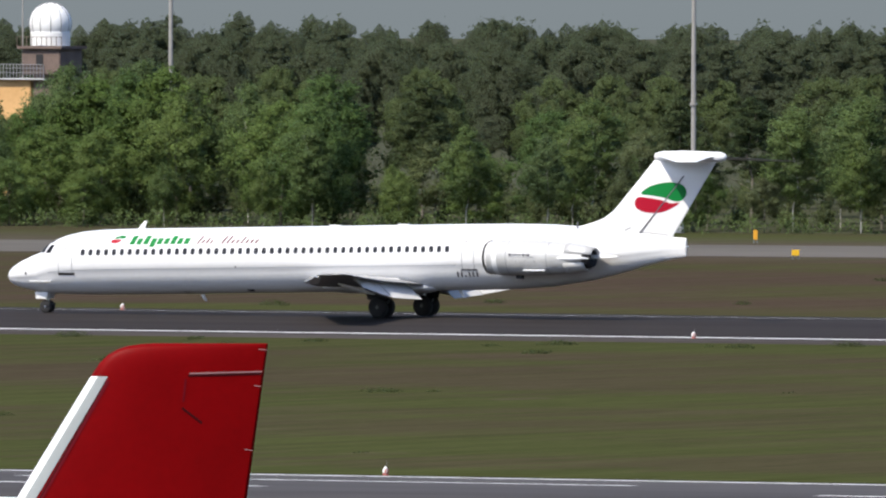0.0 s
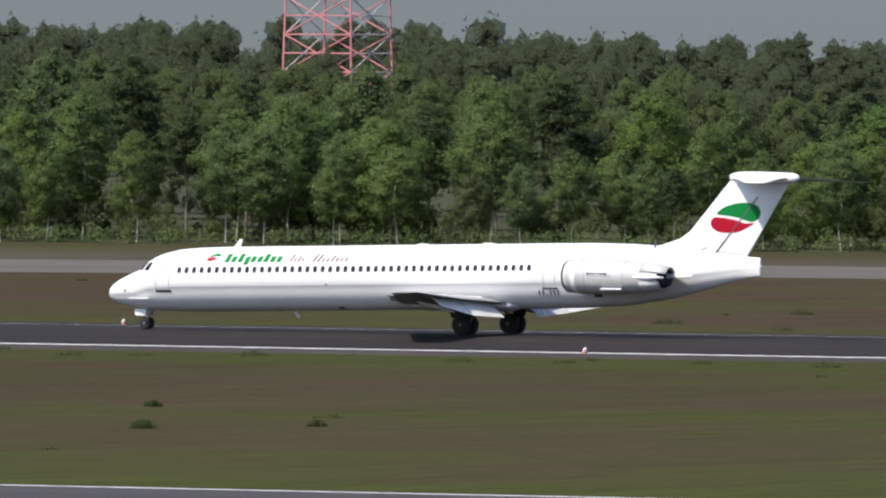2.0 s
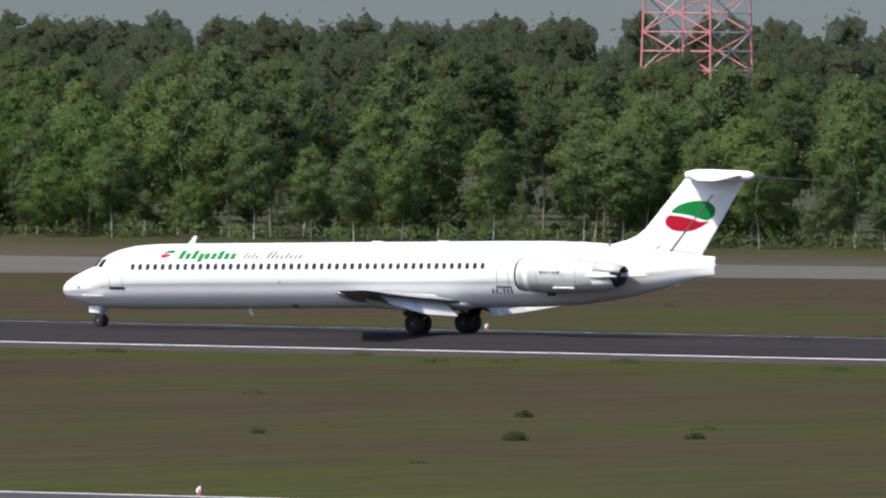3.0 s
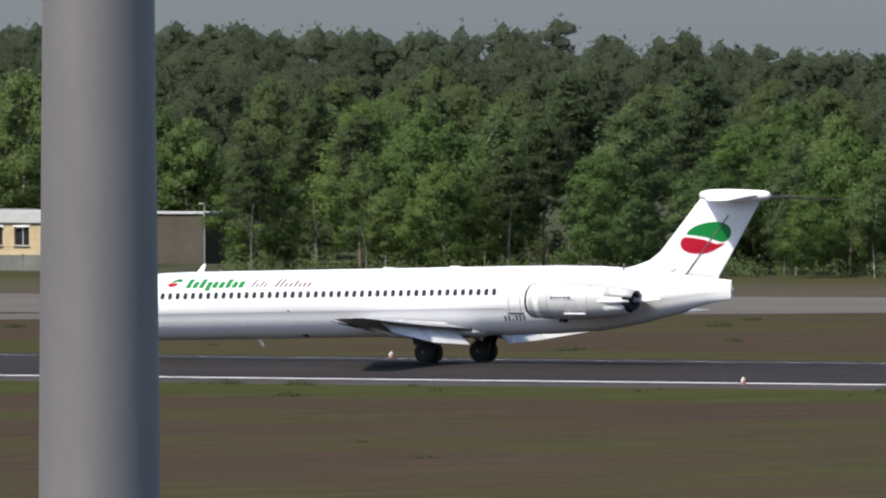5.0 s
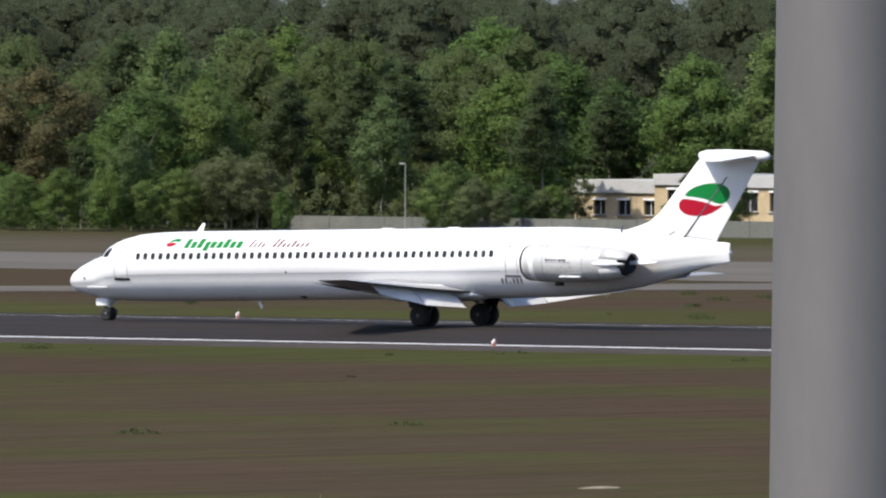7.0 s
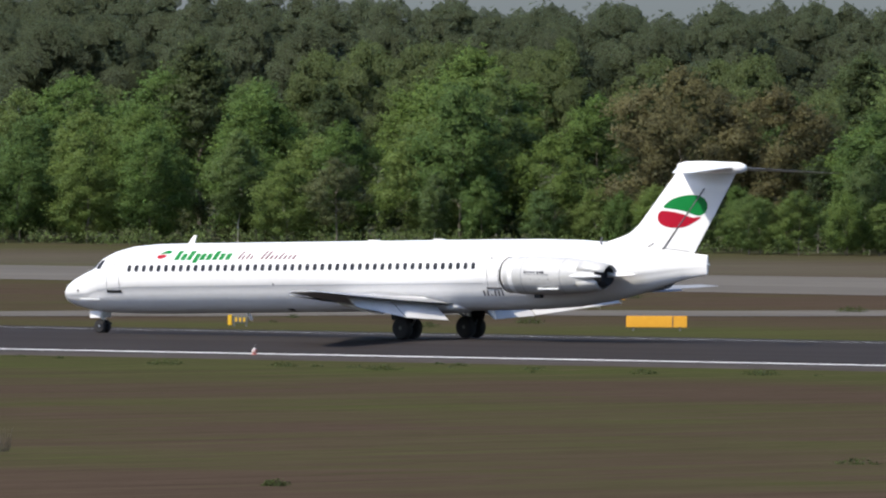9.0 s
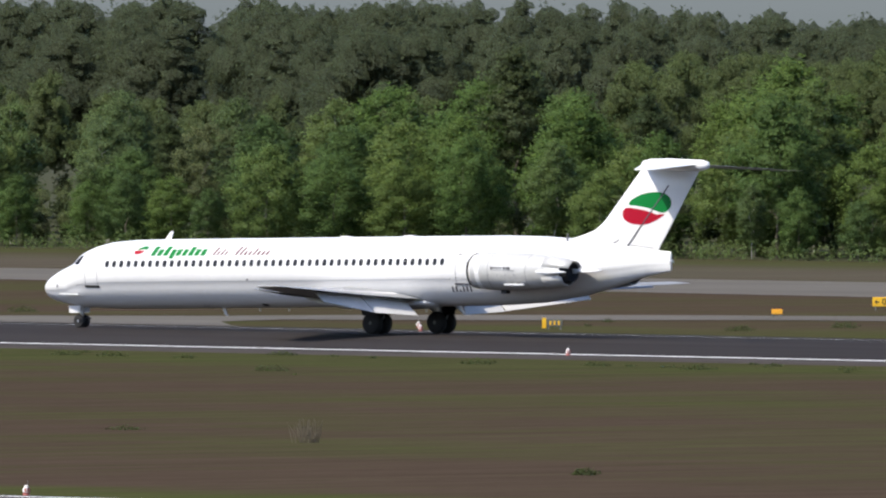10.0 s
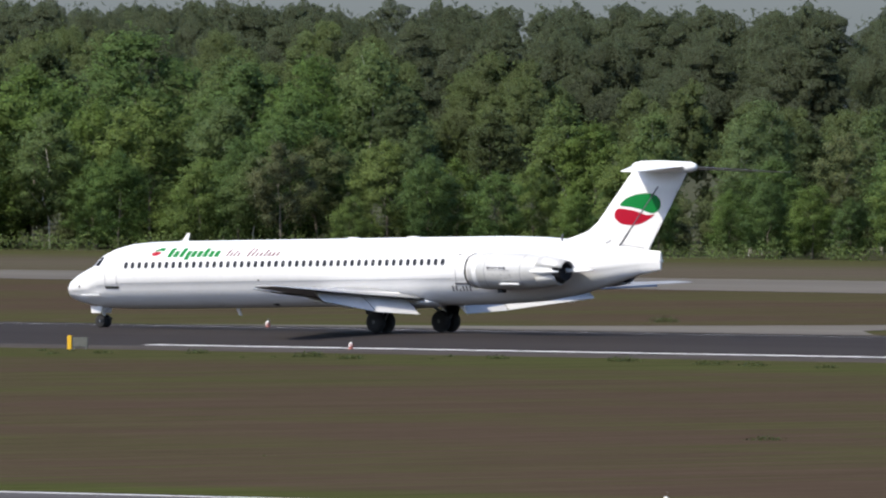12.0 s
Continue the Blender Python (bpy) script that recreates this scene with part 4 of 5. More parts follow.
        faces.append((BALL_FACES[None] + (np.arange(m) * len(BALL))[:, None, None] + n * 3).reshape(-1, 3))
    verts, norms, faces = np.concatenate(verts), np.concatenate(norms), np.concatenate(faces)
    norms /= np.linalg.norm(norms, axis=1)[:, None]
    me = bpy.data.meshes.new(name)
    me.vertices.add(len(verts))
    me.vertices.foreach_set("co", verts.reshape(-1))
    me.loops.add(faces.size)
    me.loops.foreach_set("vertex_index", faces.reshape(-1))
    me.polygons.add(len(faces))
    me.polygons.foreach_set("loop_start", np.arange(len(faces)) * 3)
    me.update(calc_edges=True)
    me.materials.append(M_LEAF[kind])
    me.normals_split_custom_set_from_vertices(norms.tolist())
    return me


def trunk_mesh(name, h, r, material, rnd, limbs=5, lean=0.3, spread=0.45):
    bm = bmesh.new()
    p = Vector((0, 0, -0.3))
    pts = [p]
    for k in range(1, 6):
        pts.append(Vector((rnd.uniform(-lean, lean) * k / 5, rnd.uniform(-lean, lean) * k / 5, h * k / 5)))
    for k in range(5):
        add_rod(bm, pts[k], pts[k + 1], r * (1 - k / 5.6), r * (1 - (k + 1) / 5.6), 7)
    for k in range(limbs):
        f = rnd.uniform(0.25, 0.9)
        base = pts[int(f * 5)].lerp(pts[min(5, int(f * 5) + 1)], f * 5 - int(f * 5))
        a = rnd.uniform(0, 6.28)
        ln = h * spread * (1.1 - f)
        tip = base + Vector((math.cos(a) * ln, math.sin(a) * ln, ln * rnd.uniform(0.5, 1.1)))
        add_rod(bm, base, tip, r * 0.35, r * 0.08, 5)
    me = bpy.data.meshes.new(name)
    bm.to_mesh(me)
    bm.free()
    me.materials.append(material)
    return me


def lobes_for(kind, h, rnd):
    """Rounded clumps that fill an uneven crown outline."""
    low, top, wide, count, big = {
        "birch": (0.26, 0.93, 0.16, 30, 0.075), "oak": (0.12, 0.89, 0.26, 38, 0.088), "maple": (0.12, 0.90, 0.24, 38, 0.085),
        "pine": (0.40, 0.94, 0.16, 30, 0.062), "bare": (0.25, 0.90, 0.21, 30, 0.078), "copper": (0.16, 0.90, 0.32, 50, 0.088),
    }[kind]
    out = []
    for k in range(count):
        g = (k + rnd.random()) / count
        f = low + (top - low) * g
        if kind == "pine":
            w = wide * (1.0 - 0.7 * g) * rnd.uniform(0.75, 1.15)
        else:
            w = wide * (math.sin(math.pi * min(1.0, 0.16 + 0.80 * g)) ** 0.7) * rnd.uniform(0.8, 1.15)
        a = k * 2.4 + rnd.uniform(-0.5, 0.5)
        q = h * w * rnd.uniform(0.45, 1.0)
        r = h * big * rnd.uniform(0.75, 1.3) * (1.0 if g < 0.8 else 0.72)
        out.append((q * math.cos(a), q * math.sin(a), h * f, r, r * (rnd.uniform(0.45, 0.65) if kind == "pine" else rnd.uniform(0.75, 1.1))))
    out.append((0, 0, h * top, h * big * 0.55, h * big * 0.8))
    return out


TREE_LABEL = {
    "birch": "slender pale-barked birch tree in fresh leaf at the forest edge",
    "oak": "broad bright green oak tree at the forest edge",
    "maple": "dense deep green maple tree at the forest edge",
    "pine": "tall dark pine tree rising over the wood",
    "bare": "brownish budding tree with thin foliage",
    "copper": "broad reddish-brown budding tree at the forest edge",
}
TREE_KINDS = {}
_rnd = random.Random(11)
for kind, count, n, size in (("birch", 7, 6800, 0.17), ("oak", 6, 7600, 0.19), ("maple", 6, 7600, 0.19), ("pine", 5, 6000, 0.16), ("bare", 4, 6400, 0.17), ("copper", 1, 15000, 0.18)):
    TREE_KINDS[kind] = []
    for v in range(count):
        h = 10.0
        trunk = trunk_mesh("trunk", h * (0.93 if kind in ("pine", "birch") else 0.7), 0.05 if kind == "birch" else 0.085, M_BIRCH if kind == "birch" else M_BARK, _rnd, 9 if kind == "bare" else 5, 0.9 if kind == "birch" else 0.4, 0.22)
        crown = crown_mesh("crown", lobes_for(kind, h, _rnd), n, size, kind, 100 + v * 7 + len(kind), 0.25 if kind == "birch" else 0.0)
        TREE_KINDS[kind].append((trunk, crown))


def tree(kind, x, y, h, rnd, group="trees of the forest edge"):
    trunk, crown = rnd.choice(TREE_KINDS[kind])
    ob = root("pine_tree" if kind == "pine" else kind + "_tree" if kind not in ("bare", "copper") else "budding_tree", Matrix.Identity(4), TREE_LABEL[kind], "tree", group)
    s = h / 10.0
    w = s * rnd.uniform(1.2, 1.55)
    ob.matrix_world = Matrix.LocRotScale((x, y, -0.54), Euler((0, 0, rnd.uniform(0, 6.28))), (w, w, s))
    for nm, me in (("trunk", trunk), ("crown", crown)):
        p = new(nm, me)
        p.parent = ob
    return ob


def skyline(x):
    """Height of the tallest trees along the wood."""
    return float(np.interp(-x, [480, 634, 680, 706, 735, 752, 790, 822, 843, 948, 1001, 1030, 1150], [15.5, 15.0, 15.6, 15.9, 16.6, 17.0, 16.7, 17.1, 18.7, 18.5, 18.6, 19.6, 20.2]))


def canopy(x):
    """Height of the green crowns along the forest edge, which dip and rise in front of the pines."""
    return float(np.interp(-x, [480, 535, 563, 590, 640, 700, 735, 760, 810, 875, 892, 905, 918, 932, 950, 965, 979, 990, 1005, 1100],
                           [11.8, 11.6, 11.4, 12.0, 13.3, 14.2, 14.8, 15.4, 14.2, 14.4, 15.4, 15.2, 13.4, 11.6, 11.7, 12.2, 14.0, 16.2, 17.2, 17.2]))


def seen_past(x, y, ex, ey, wall_y):
    """Where the line from an eye over a tree meets a wall behind it."""
    return ex + (x - ex) * (wall_y - ey) / (y - ey)


def room_for(x, y):
    """The greatest height for a tree: low before the radome tower, none before the service buildings."""
    q = seen_past(x, y, 84, -120, 1150)
    if y < 1150 and -636 < q < -617:
        return 11.5 if q < -632.5 else 9.2 if q < -625.4 else 12.3
    if y < 1102 and -859 < x < -840:
        return 4.6
    # the front of the service buildings stays open, and the yard they stand in
    q = seen_past(x, y, -4, 6, 1130)
    if y < 1128 and -824 < q < -784:
        return 0.0
    if y < 1142 and -824 < x < -783 and (y > 1125 or y < 1095):
        return 0.0
    return 99.0


def plant():
    rnd = random.Random(5)
    rows = ((1085, 5.2, 0.46, 0.16), (1093, 5.6, 0.64, 0.14), (1105, 6.2, 0.80, 0.12), (1146, 4.6, 0.72, 0.2), (1128, 4.2, 0.45, 0.12))
    for y0, step, f0, fv in rows:
        # two more rows close the wood behind and beside the service buildings
        x = -490.0 if y0 < 1120 else -770.0
        end = -1090.0 if y0 < 1120 else -880.0
        while x > end:
            xx, yy = x + rnd.uniform(-1.8, 1.8), y0 + rnd.uniform(-3, 3)
            x -= step * rnd.uniform(0.75, 1.35)
            room = room_for(xx, yy)
            if room < 2:
                continue
            f = f0 + rnd.uniform(-fv, fv)
            if y0 < 1120:
                f *= canopy(xx) / (0.87 * skyline(xx))
            # mixed birch and oak wood giving way to dense maples further along
            q = rnd.random()
            if y0 == 1105:
                kind = "pine" if q < 0.4 else "birch" if q < 0.75 else "maple"
            elif xx > -700:
                kind = "birch" if q < 0.62 else "oak" if q < 0.86 else "pine" if q < 0.94 else "bare"
            elif xx > -850:
                kind = "birch" if q < 0.35 else "maple" if q < 0.68 else "pine" if q < 0.88 else "oak"
            else:
                kind = "maple" if q < 0.45 else "oak" if q < 0.8 else "birch" if q < 0.93 else "bare"
            tree(kind, xx, yy, min(room, max(4.0, skyline(xx) * f)), rnd)
    # small trees and shrubs round the service buildings
    for kind, x, y, h in (("maple", -800.5, 1118, 4.0), ("pine", -803.8, 1120, 4.4), ("oak", -812.5, 1112, 2.0), ("bare", -817.5, 1112, 2.2), ("oak", -830, 1100, 4.6), ("bare", -826, 1098, 4.0),
                          ("bare", -822, 1104, 3.4), ("oak", -819.5, 1106, 3.2), ("maple", -843, 1088, 5.0), ("oak", -849, 1086, 5.2), ("oak", -856, 1088, 4.8), ("maple", -655.6, 1100, 10.5), ("oak", -652.2, 1103, 10.2), ("birch", -659.0, 1102, 11.5), ("maple", -826.5, 1084, 4.6), ("oak", -829.5, 1083, 5.0), ("oak", -838.0, 1082, 4.2), ("oak", -834.8, 1080, 4.4), ("maple", -841.0, 1081, 4.6), ("bare", -823.8, 1085, 3.2), ("oak", -832.7, 1076, 4.6), ("oak", -829.0, 1077, 4.9), ("maple", -823.9, 1076, 4.7), ("oak", -822.6, 1078, 4.0), ("bare", -818.9, 1084, 5.6), ("oak", -822.9, 1083, 5.0), ("bare", -780.2, 1060, 4.0), ("oak", -806.6, 1094, 5.6), ("maple", -802.4, 1096, 4.6), ("oak", -801.7, 1100, 3.8), ("bare", -812.5, 1118, 4.4), ("oak", -798.1, 1117, 4.7), ("pine", -801.9, 1119, 5.2), ("oak", -802.9, 1116, 2.2),
                          ("bare", -819.4, 1084, 6.6), ("bare", -815.0, 1082, 6.2), ("maple", -811.3, 1080, 3.2), ("bare", -823.0, 1086, 5.4), ("oak", -801.3, 1086, 4.8), ("bare", -798.6, 1086.5, 4.4), ("bare", -795.9, 1086, 3.6),
                          ("copper", -850.5, 1091, 14.0), ("copper", -845.0, 1095, 12.5), ("maple", -782, 1112, 5.5), ("birch", -778, 1108, 7.0),
                          ("birch", -600.6, 1108, 11.9), ("birch", -598.4, 1106, 12.3), ("maple", -596.2, 1106, 11.6), ("birch", -593.6, 1109, 12.6), ("maple", -591.0, 1107, 12.2), ("birch", -604.6, 1100, 9.0), ("birch", -602.0, 1099, 9.0), ("oak", -607.5, 1101, 9.6), ("pine", -610.5, 1104, 11.8)):
        tree(kind, x, y, h, rnd)


plant()


def far_woods():
    """The wood behind the front trees: crowns too many to count, taller towards the back."""
    rnd = random.Random(9)
    for name, kinds, rows, n, size, tone, label in (
        ("woods", ("birch", "maple", "oak"), ((1122, 3.9, 0.88),), 330000, 0.30, "woods", "grey-green mixed wood behind the front trees"),
        ("pine_woods", ("pine", "maple", "birch", "oak"), ((1160, 4.2, 0.94), (1198, 4.2, 0.98), (1230, 3.6, 0.99), (1262, 3.4, 1.0)), 600000, 0.40, "far_pine", "dark green mass of pines deeper in the forest"),
    ):
        lobes = []
        for y0, step, f0 in rows:
            x = -490.0
            while x > -1240:
                xx, yy = x + rnd.uniform(-2, 2), y0 + rnd.uniform(-6, 6)
                x -= step * rnd.uniform(0.75, 1.25)
                if -724 < xx < -702 and 1185 < yy < 1215 or (yy < 1153 and room_for(xx, yy) < 2):
                    continue
                h = canopy(xx) * rnd.uniform(0.92, 1.06) if name == "woods" else skyline(xx) * f0 * (rnd.uniform(0.955, 1.025) if y0 > 1220 else rnd.uniform(0.96, 1.01))
                h = min(h, room_for(xx, yy) if yy < 1153 else 99)
                for a, b, c, r, rz in lobes_for(rnd.choice(kinds), h, rnd):
                    if c > (0.42 if y0 < 1130 else 0.36 if y0 < 1170 else 0.52 if y0 < 1200 else 0.62) * h:
                        lobes.append((xx + a * 1.2, yy + b * 1.2, c - 0.5, r * (1.15 if y0 < 1130 else 1.4), rz * (1.1 if y0 < 1130 else 1.35), xx, yy + 0.6, 0.45 * h))
        ob = new(name, crown_mesh(name, lobes, n, size, tone, 77, 0.0, 0.74, None, True))
        tagged(ob, label, "forest", "", "stuff")


def undergrowth():
    rnd = random.Random(14)
    lobes = []
    x = -495.0
    while x > -1100:
        x -= rnd.uniform(0.5, 1.3)
        for y0 in (1081, 1087, 1099):
            y = y0 + rnd.uniform(-2, 3)
            if room_for(x, y) < 2:
                continue
            r = rnd.uniform(0.5, 1.1)
            lobes.append((x, y, -0.45 + r * 0.5, r, r * rnd.uniform(0.6, 1.2)))
    ob = new("undergrowth", crown_mesh("undergrowth", lobes, 70000, 0.2, "birch", 55, 0.0, 0, (-800, 1300, -300)))
    tagged(ob, "low leafy undergrowth along the forest edge", "undergrowth", "", "stuff")


def understorey():
    """Young trees and bushes that close the wood between the trunks."""
    rnd = random.Random(15)
    lobes = []
    for y0, hi in ((1097, 2.6), (1112, 4.2), (1126, 5.5), (1150, 7.5)):
        x = -495.0
        while x > -1110:
            x -= rnd.uniform(0.9, 1.9)
            y = y0 + rnd.uniform(-3, 3)
            if room_for(x, y) < 9 or (y0 == 1150 and not -885 < x < -770):
                continue
            for k in range(2 if y0 < 1150 else 5):
                r = rnd.uniform(0.7, 1.2)
                lobes.append((x + rnd.uniform(-0.6, 0.6), y, -0.3 + rnd.uniform(0.1, 1) * hi, r, r * rnd.uniform(0.8, 1.3), x, y + 1.0, 0.0))
    ob = new("understorey", crown_mesh("understorey", lobes, 170000, 0.26, "woods", 56, 0.0, 0.6, None, True))
    tagged(ob, "dim young growth between the trunks of the forest", "undergrowth", "", "stuff")


undergrowth()
understorey()
far_woods()
strip("forest_floor", [(1084, -0.53), (1086, -0.50), (1300, -0.50), (4190, -0.45)], -4150, 1500, M_LITTER, 20, "dark leaf litter under the forest", "forest floor")


# ---- things among the trees ----
def radome_tower():
    ob = root("radome_tower", pose(-624.6, 1150, -0.54), "ochre tower with a dark brick top and a white radome", "tower")
    part("shaft", box(-2.6, 0, 5.2, 2.8, 3.0, 10.4, 0.06), M_OCHRE, ob, "ochre rendered tower shaft")
    part("brick_storey", box(-0.1, 0, 11.8, 3.4, 3.6, 2.0, 0.05), M_BRICK, ob, "dark brick upper storey")
    part("lower_brick", box(0.3, 0.2, 5.4, 2.6, 3.2, 10.8, 0.05), M_BRICK, ob)
    part("roof_slab", box(-0.1, 0, 12.92, 4.0, 4.2, 0.24, 0.04), M_BRICK, ob)
    part("window", box(-0.2, -1.82, 12.0, 0.6, 0.06, 0.8), M_DARK, ob)
    bm = bmesh.new()
    bmesh.ops.create_uvsphere(bm, u_segments=28, v_segments=16, radius=1.66)
    bmesh.ops.translate(bm, vec=(-0.25, 0, 14.78), verts=bm.verts)
    dome = part("radome", bm, M_DOME, ob, "white ribbed radome", True)
    for k in range(12):
        a = 2 * math.pi * k / 12
        b2 = bmesh.new()
        pts = [(-0.25 + 1.67 * math.cos(t) * math.cos(a), 1.67 * math.cos(t) * math.sin(a), 14.78 + 1.67 * math.sin(t)) for t in np.linspace(-0.6, 1.5, 9)]
        for p, q in zip(pts, pts[1:]):
            add_rod(b2, p, q, 0.035, None, 4)
        part("rib", b2, M_RAIL, dome)
    part("radome_base", spin_profile([(13.05, 1.55), (14.1, 1.58), (14.2, 1.5)], "z", 28), M_DOME, ob).location = (-0.25, 0, 0)
    part("lightning_rod", rod((-1.9, -1.5, 10.5), (-1.9, -1.5, 19.5), 0.06), M_MAST, ob)
    bm = bmesh.new()
    for z in (10.95, 11.3, 11.6):
        add_box(bm, -1.9, -1.9, z, 4.2, 0.05, 0.05)
    for k in range(15):
        add_box(bm, -4.0 + 0.3 * k, -1.9, 11.0, 0.05, 0.05, 1.2)
    part("railing", bm, M_RAIL, ob, "grey platform railing")
    part("platform", box(-1.9, -0.6, 10.45, 4.4, 2.7, 0.14, 0.03), M_FASCIA, ob)
    bm = bmesh.new()
    for k in range(10):
        add_box(bm, -2.1 + 0.44 * k, -2.05, 13.4, 0.04, 0.04, 0.75)
    add_box(bm, -0.1, -2.05, 13.75, 4.0, 0.04, 0.05)
    part("roof_railing", bm, M_BRICK, ob)
    return ob


radome_tower()


def lattice_pylon():
    ob = root("lattice_pylon", pose(-714.0, 1200, -0.54), "red and pale steel lattice pylon above the trees", "pylon")
    w = 3.58
    top = 26.0
    for sx in (-1, 1):
        for sy in (-1, 1):
            part("leg", rod((sx * w, sy * w, 0), (sx * w * 0.82, sy * w * 0.82, top), 0.10, 0.085, 8), M_PYLON, ob)
    step = 3.1
    z = 0.0
    while z + step <= top:
        k0, k1 = 1 - 0.18 * z / top, 1 - 0.18 * (z + step) / top
        for (ax, ay), (bx, by) in (((-1, -1), (1, -1)), ((1, -1), (1, 1)), ((1, 1), (-1, 1)), ((-1, 1), (-1, -1))):
            m = M_PYLON if ay == by else M_PYLON_W
            part("brace", rod((ax * w * k0, ay * w * k0, z), (bx * w * k1, by * w * k1, z + step), 0.06, None, 6), m, ob)
            part("brace", rod((bx * w * k0, by * w * k0, z), (ax * w * k1, ay * w * k1, z + step), 0.06, None, 6), m, ob)
            part("crossbar", rod((ax * w * k1, ay * w * k1, z + step), (bx * w * k1, by * w * k1, z + step), 0.055, None, 6), m, ob)
            kh = (k0 + k1) / 2
            part("crossbar", rod((ax * w * kh, ay * w * kh, z + step / 2), (bx * w * kh, by * w * kh, z + step / 2), 0.055, None, 6), m, ob)
        z += step
    return ob


lattice_pylon()


def pole(name, x, y, h, r, label, arm=0.0):
    ob = root(name, pose(x, y, -0.54), label, "mast", "masts at the forest edge")
    part("shaft", rod((0, 0, 0), (0, 0, h), r, r * 0.7, 14), M_MAST, ob)
    part("collar", rod((0, 0, h * 0.42), (0, 0, h * 0.42 + 0.2), r * 1.35, None, 14), M_MAST, ob)
    if arm:
        part("lamp_head", box(-arm / 2, 0, h, arm, 0.25, 0.14, 0.04), M_MAST, ob)
    return ob


pole("light_mast", -535.6, 1086.5, 22, 0.21, "tall pale grey steel mast at the forest edge")
pole("light_mast", -602.0, 1128, 22, 0.21, "tall grey steel mast behind the front trees")
pole("street_lamp", -796.5, 1075, 5.2, 0.05, "slim grey street lamp by the airfield fence", 0.5)
pole("street_lamp", -779.5, 1121, 4.7, 0.07, "slim grey lamp post by the low buildings", 0.5)


def low_building(x, y, w, d, h, name, label, bays, z0, z1, band):
    ob = root(name, pose(x, y, -0.54), label, "building", "low service buildings")
    t = 0.3
    # front wall pieced round its openings, with sills and recessed glass
    part("fascia", box(w / 2, d / 2 - 0.1, h - band / 2, w + 0.02, d + 0.5, band, 0.03), M_FASCIA, ob, "grey roof fascia")
    part("rear_wall", box(w / 2, d, h / 2 - 0.4, w, t, h - 0.8), M_WALL, ob)
    part("side_wall", box(t / 2, d / 2, h / 2 - 0.4, t, d - t, h - 0.8), M_WALL, ob)
    part("side_wall", box(w - t / 2, d / 2, h / 2 - 0.4, t, d - t, h - 0.8), M_WALL, ob)
    part("wall", box(w / 2, 0, z0 / 2, w, t, z0), M_WALL, ob)
    part("wall", box(w / 2, 0, (z1 + h - band) / 2, w, t, h - band - z1 - 0.004), M_WALL, ob)
    last = 0.0
    for a, b in bays + [(w, w)]:
        if a - last > 0.02:
            part("wall", box((a + last) / 2, 0, (z0 + z1) / 2, a - last, t, z1 - z0), M_WALL, ob)
        if b > a:
            win = part("window", box((a + b) / 2, 0.10, (z0 + z1) / 2, b - a, 0.04, z1 - z0), M_GLASS, ob, "dark recessed window")
            part("frame", box((a + b) / 2, 0.05, (z0 + z1) / 2, 0.08, 0.06, z1 - z0), M_FASCIA, win)
            part("sill", box((a + b) / 2, -0.2, z0 - 0.05, b - a + 0.2, 0.18, 0.08), M_FASCIA, win)
            part("lintel", box((a + b) / 2, -0.17, z1 + 0.06, b - a + 0.16, 0.08, 0.16), M_DOME, win, "white lintel")
        last = b
    return ob


low_building(-821.4, 1130, 7.7, 8, 3.55, "service_building", "low sandy rendered building with a grey flat roof", [(1.75, 2.85), (4.0, 5.15), (6.4, 7.5)], 0.98, 2.06, 1.0)
low_building(-813.6, 1129.4, 6.8, 8, 4.05, "service_building", "taller sandy rendered building bay with a porch", [(1.2, 3.3), (5.2, 6.2)], 1.4, 2.9, 0.85)
low_building(-806.7, 1130, 9.5, 8, 4.0, "service_building", "low sandy rendered building partly hidden by a tree", [(0.5, 2.1), (3.2, 4.6), (6.4, 7.8)], 1.35, 2.75, 0.95)
_shed = root("brown_shed", pose(-793, 1127, -0.54), "dull brown flat-roofed shed beside the lamp posts", "shed")
part("wall", box(4.6, 2.5, 1.9, 9.2, 5.0, 3.8, 0.05), M_SHED, _shed)
part("roof", box(4.6, 2.5, 3.9, 9.5, 5.3, 0.16, 0.03), M_FASCIA, _shed)


def boundary_wall():
    ob = root("boundary_wall", pose(-818, 1088, -0.54), "low grey concrete panel boundary wall", "wall")
    for k in range(21):
        part("panel", box(2.5 * k + 1.25, 0, 0.6, 2.46, 0.10, 1.2, 0.02), M_FENCE, ob)
        part("post", box(2.5 * k, 0, 0.63, 0.14, 0.16, 1.26, 0.02), M_FENCE, ob)
    return ob


boundary_wall()


# ---- runway lights, signs and markers ----
def edge_light():
    ob = root("runway_light", pose(0, 0, -50), "red and white raised runway edge light", "runway light", "runway edge lights")
    part("base", spin_profile([(0.0, 0.13), (0.04, 0.13), (0.06, 0.10), (0.12, 0.10)], "z", 14), M_LAMPRED, ob, "red base")
    part("housing", box(0, 0, 0.20, 0.20, 0.20, 0.16, 0.03), M_LAMPPALE, ob, "white housing")
    part("stripe", box(0.05, -0.105, 0.20, 0.06, 0.01, 0.14), M_LAMPRED, ob)
    part("stripe", box(0.105, 0, 0.20, 0.01, 0.14, 0.14), M_LAMPRED, ob)
    part("lens", spin_profile([(0.28, 0.07), (0.33, 0.065), (0.36, 0.02)], "z", 12), M_LAMPPALE, ob)
    part("wand", rod((0.05, 0, 0.28), (0.05, 0, 0.52), 0.005, None, 5), M_RAIL, ob)
    return ob


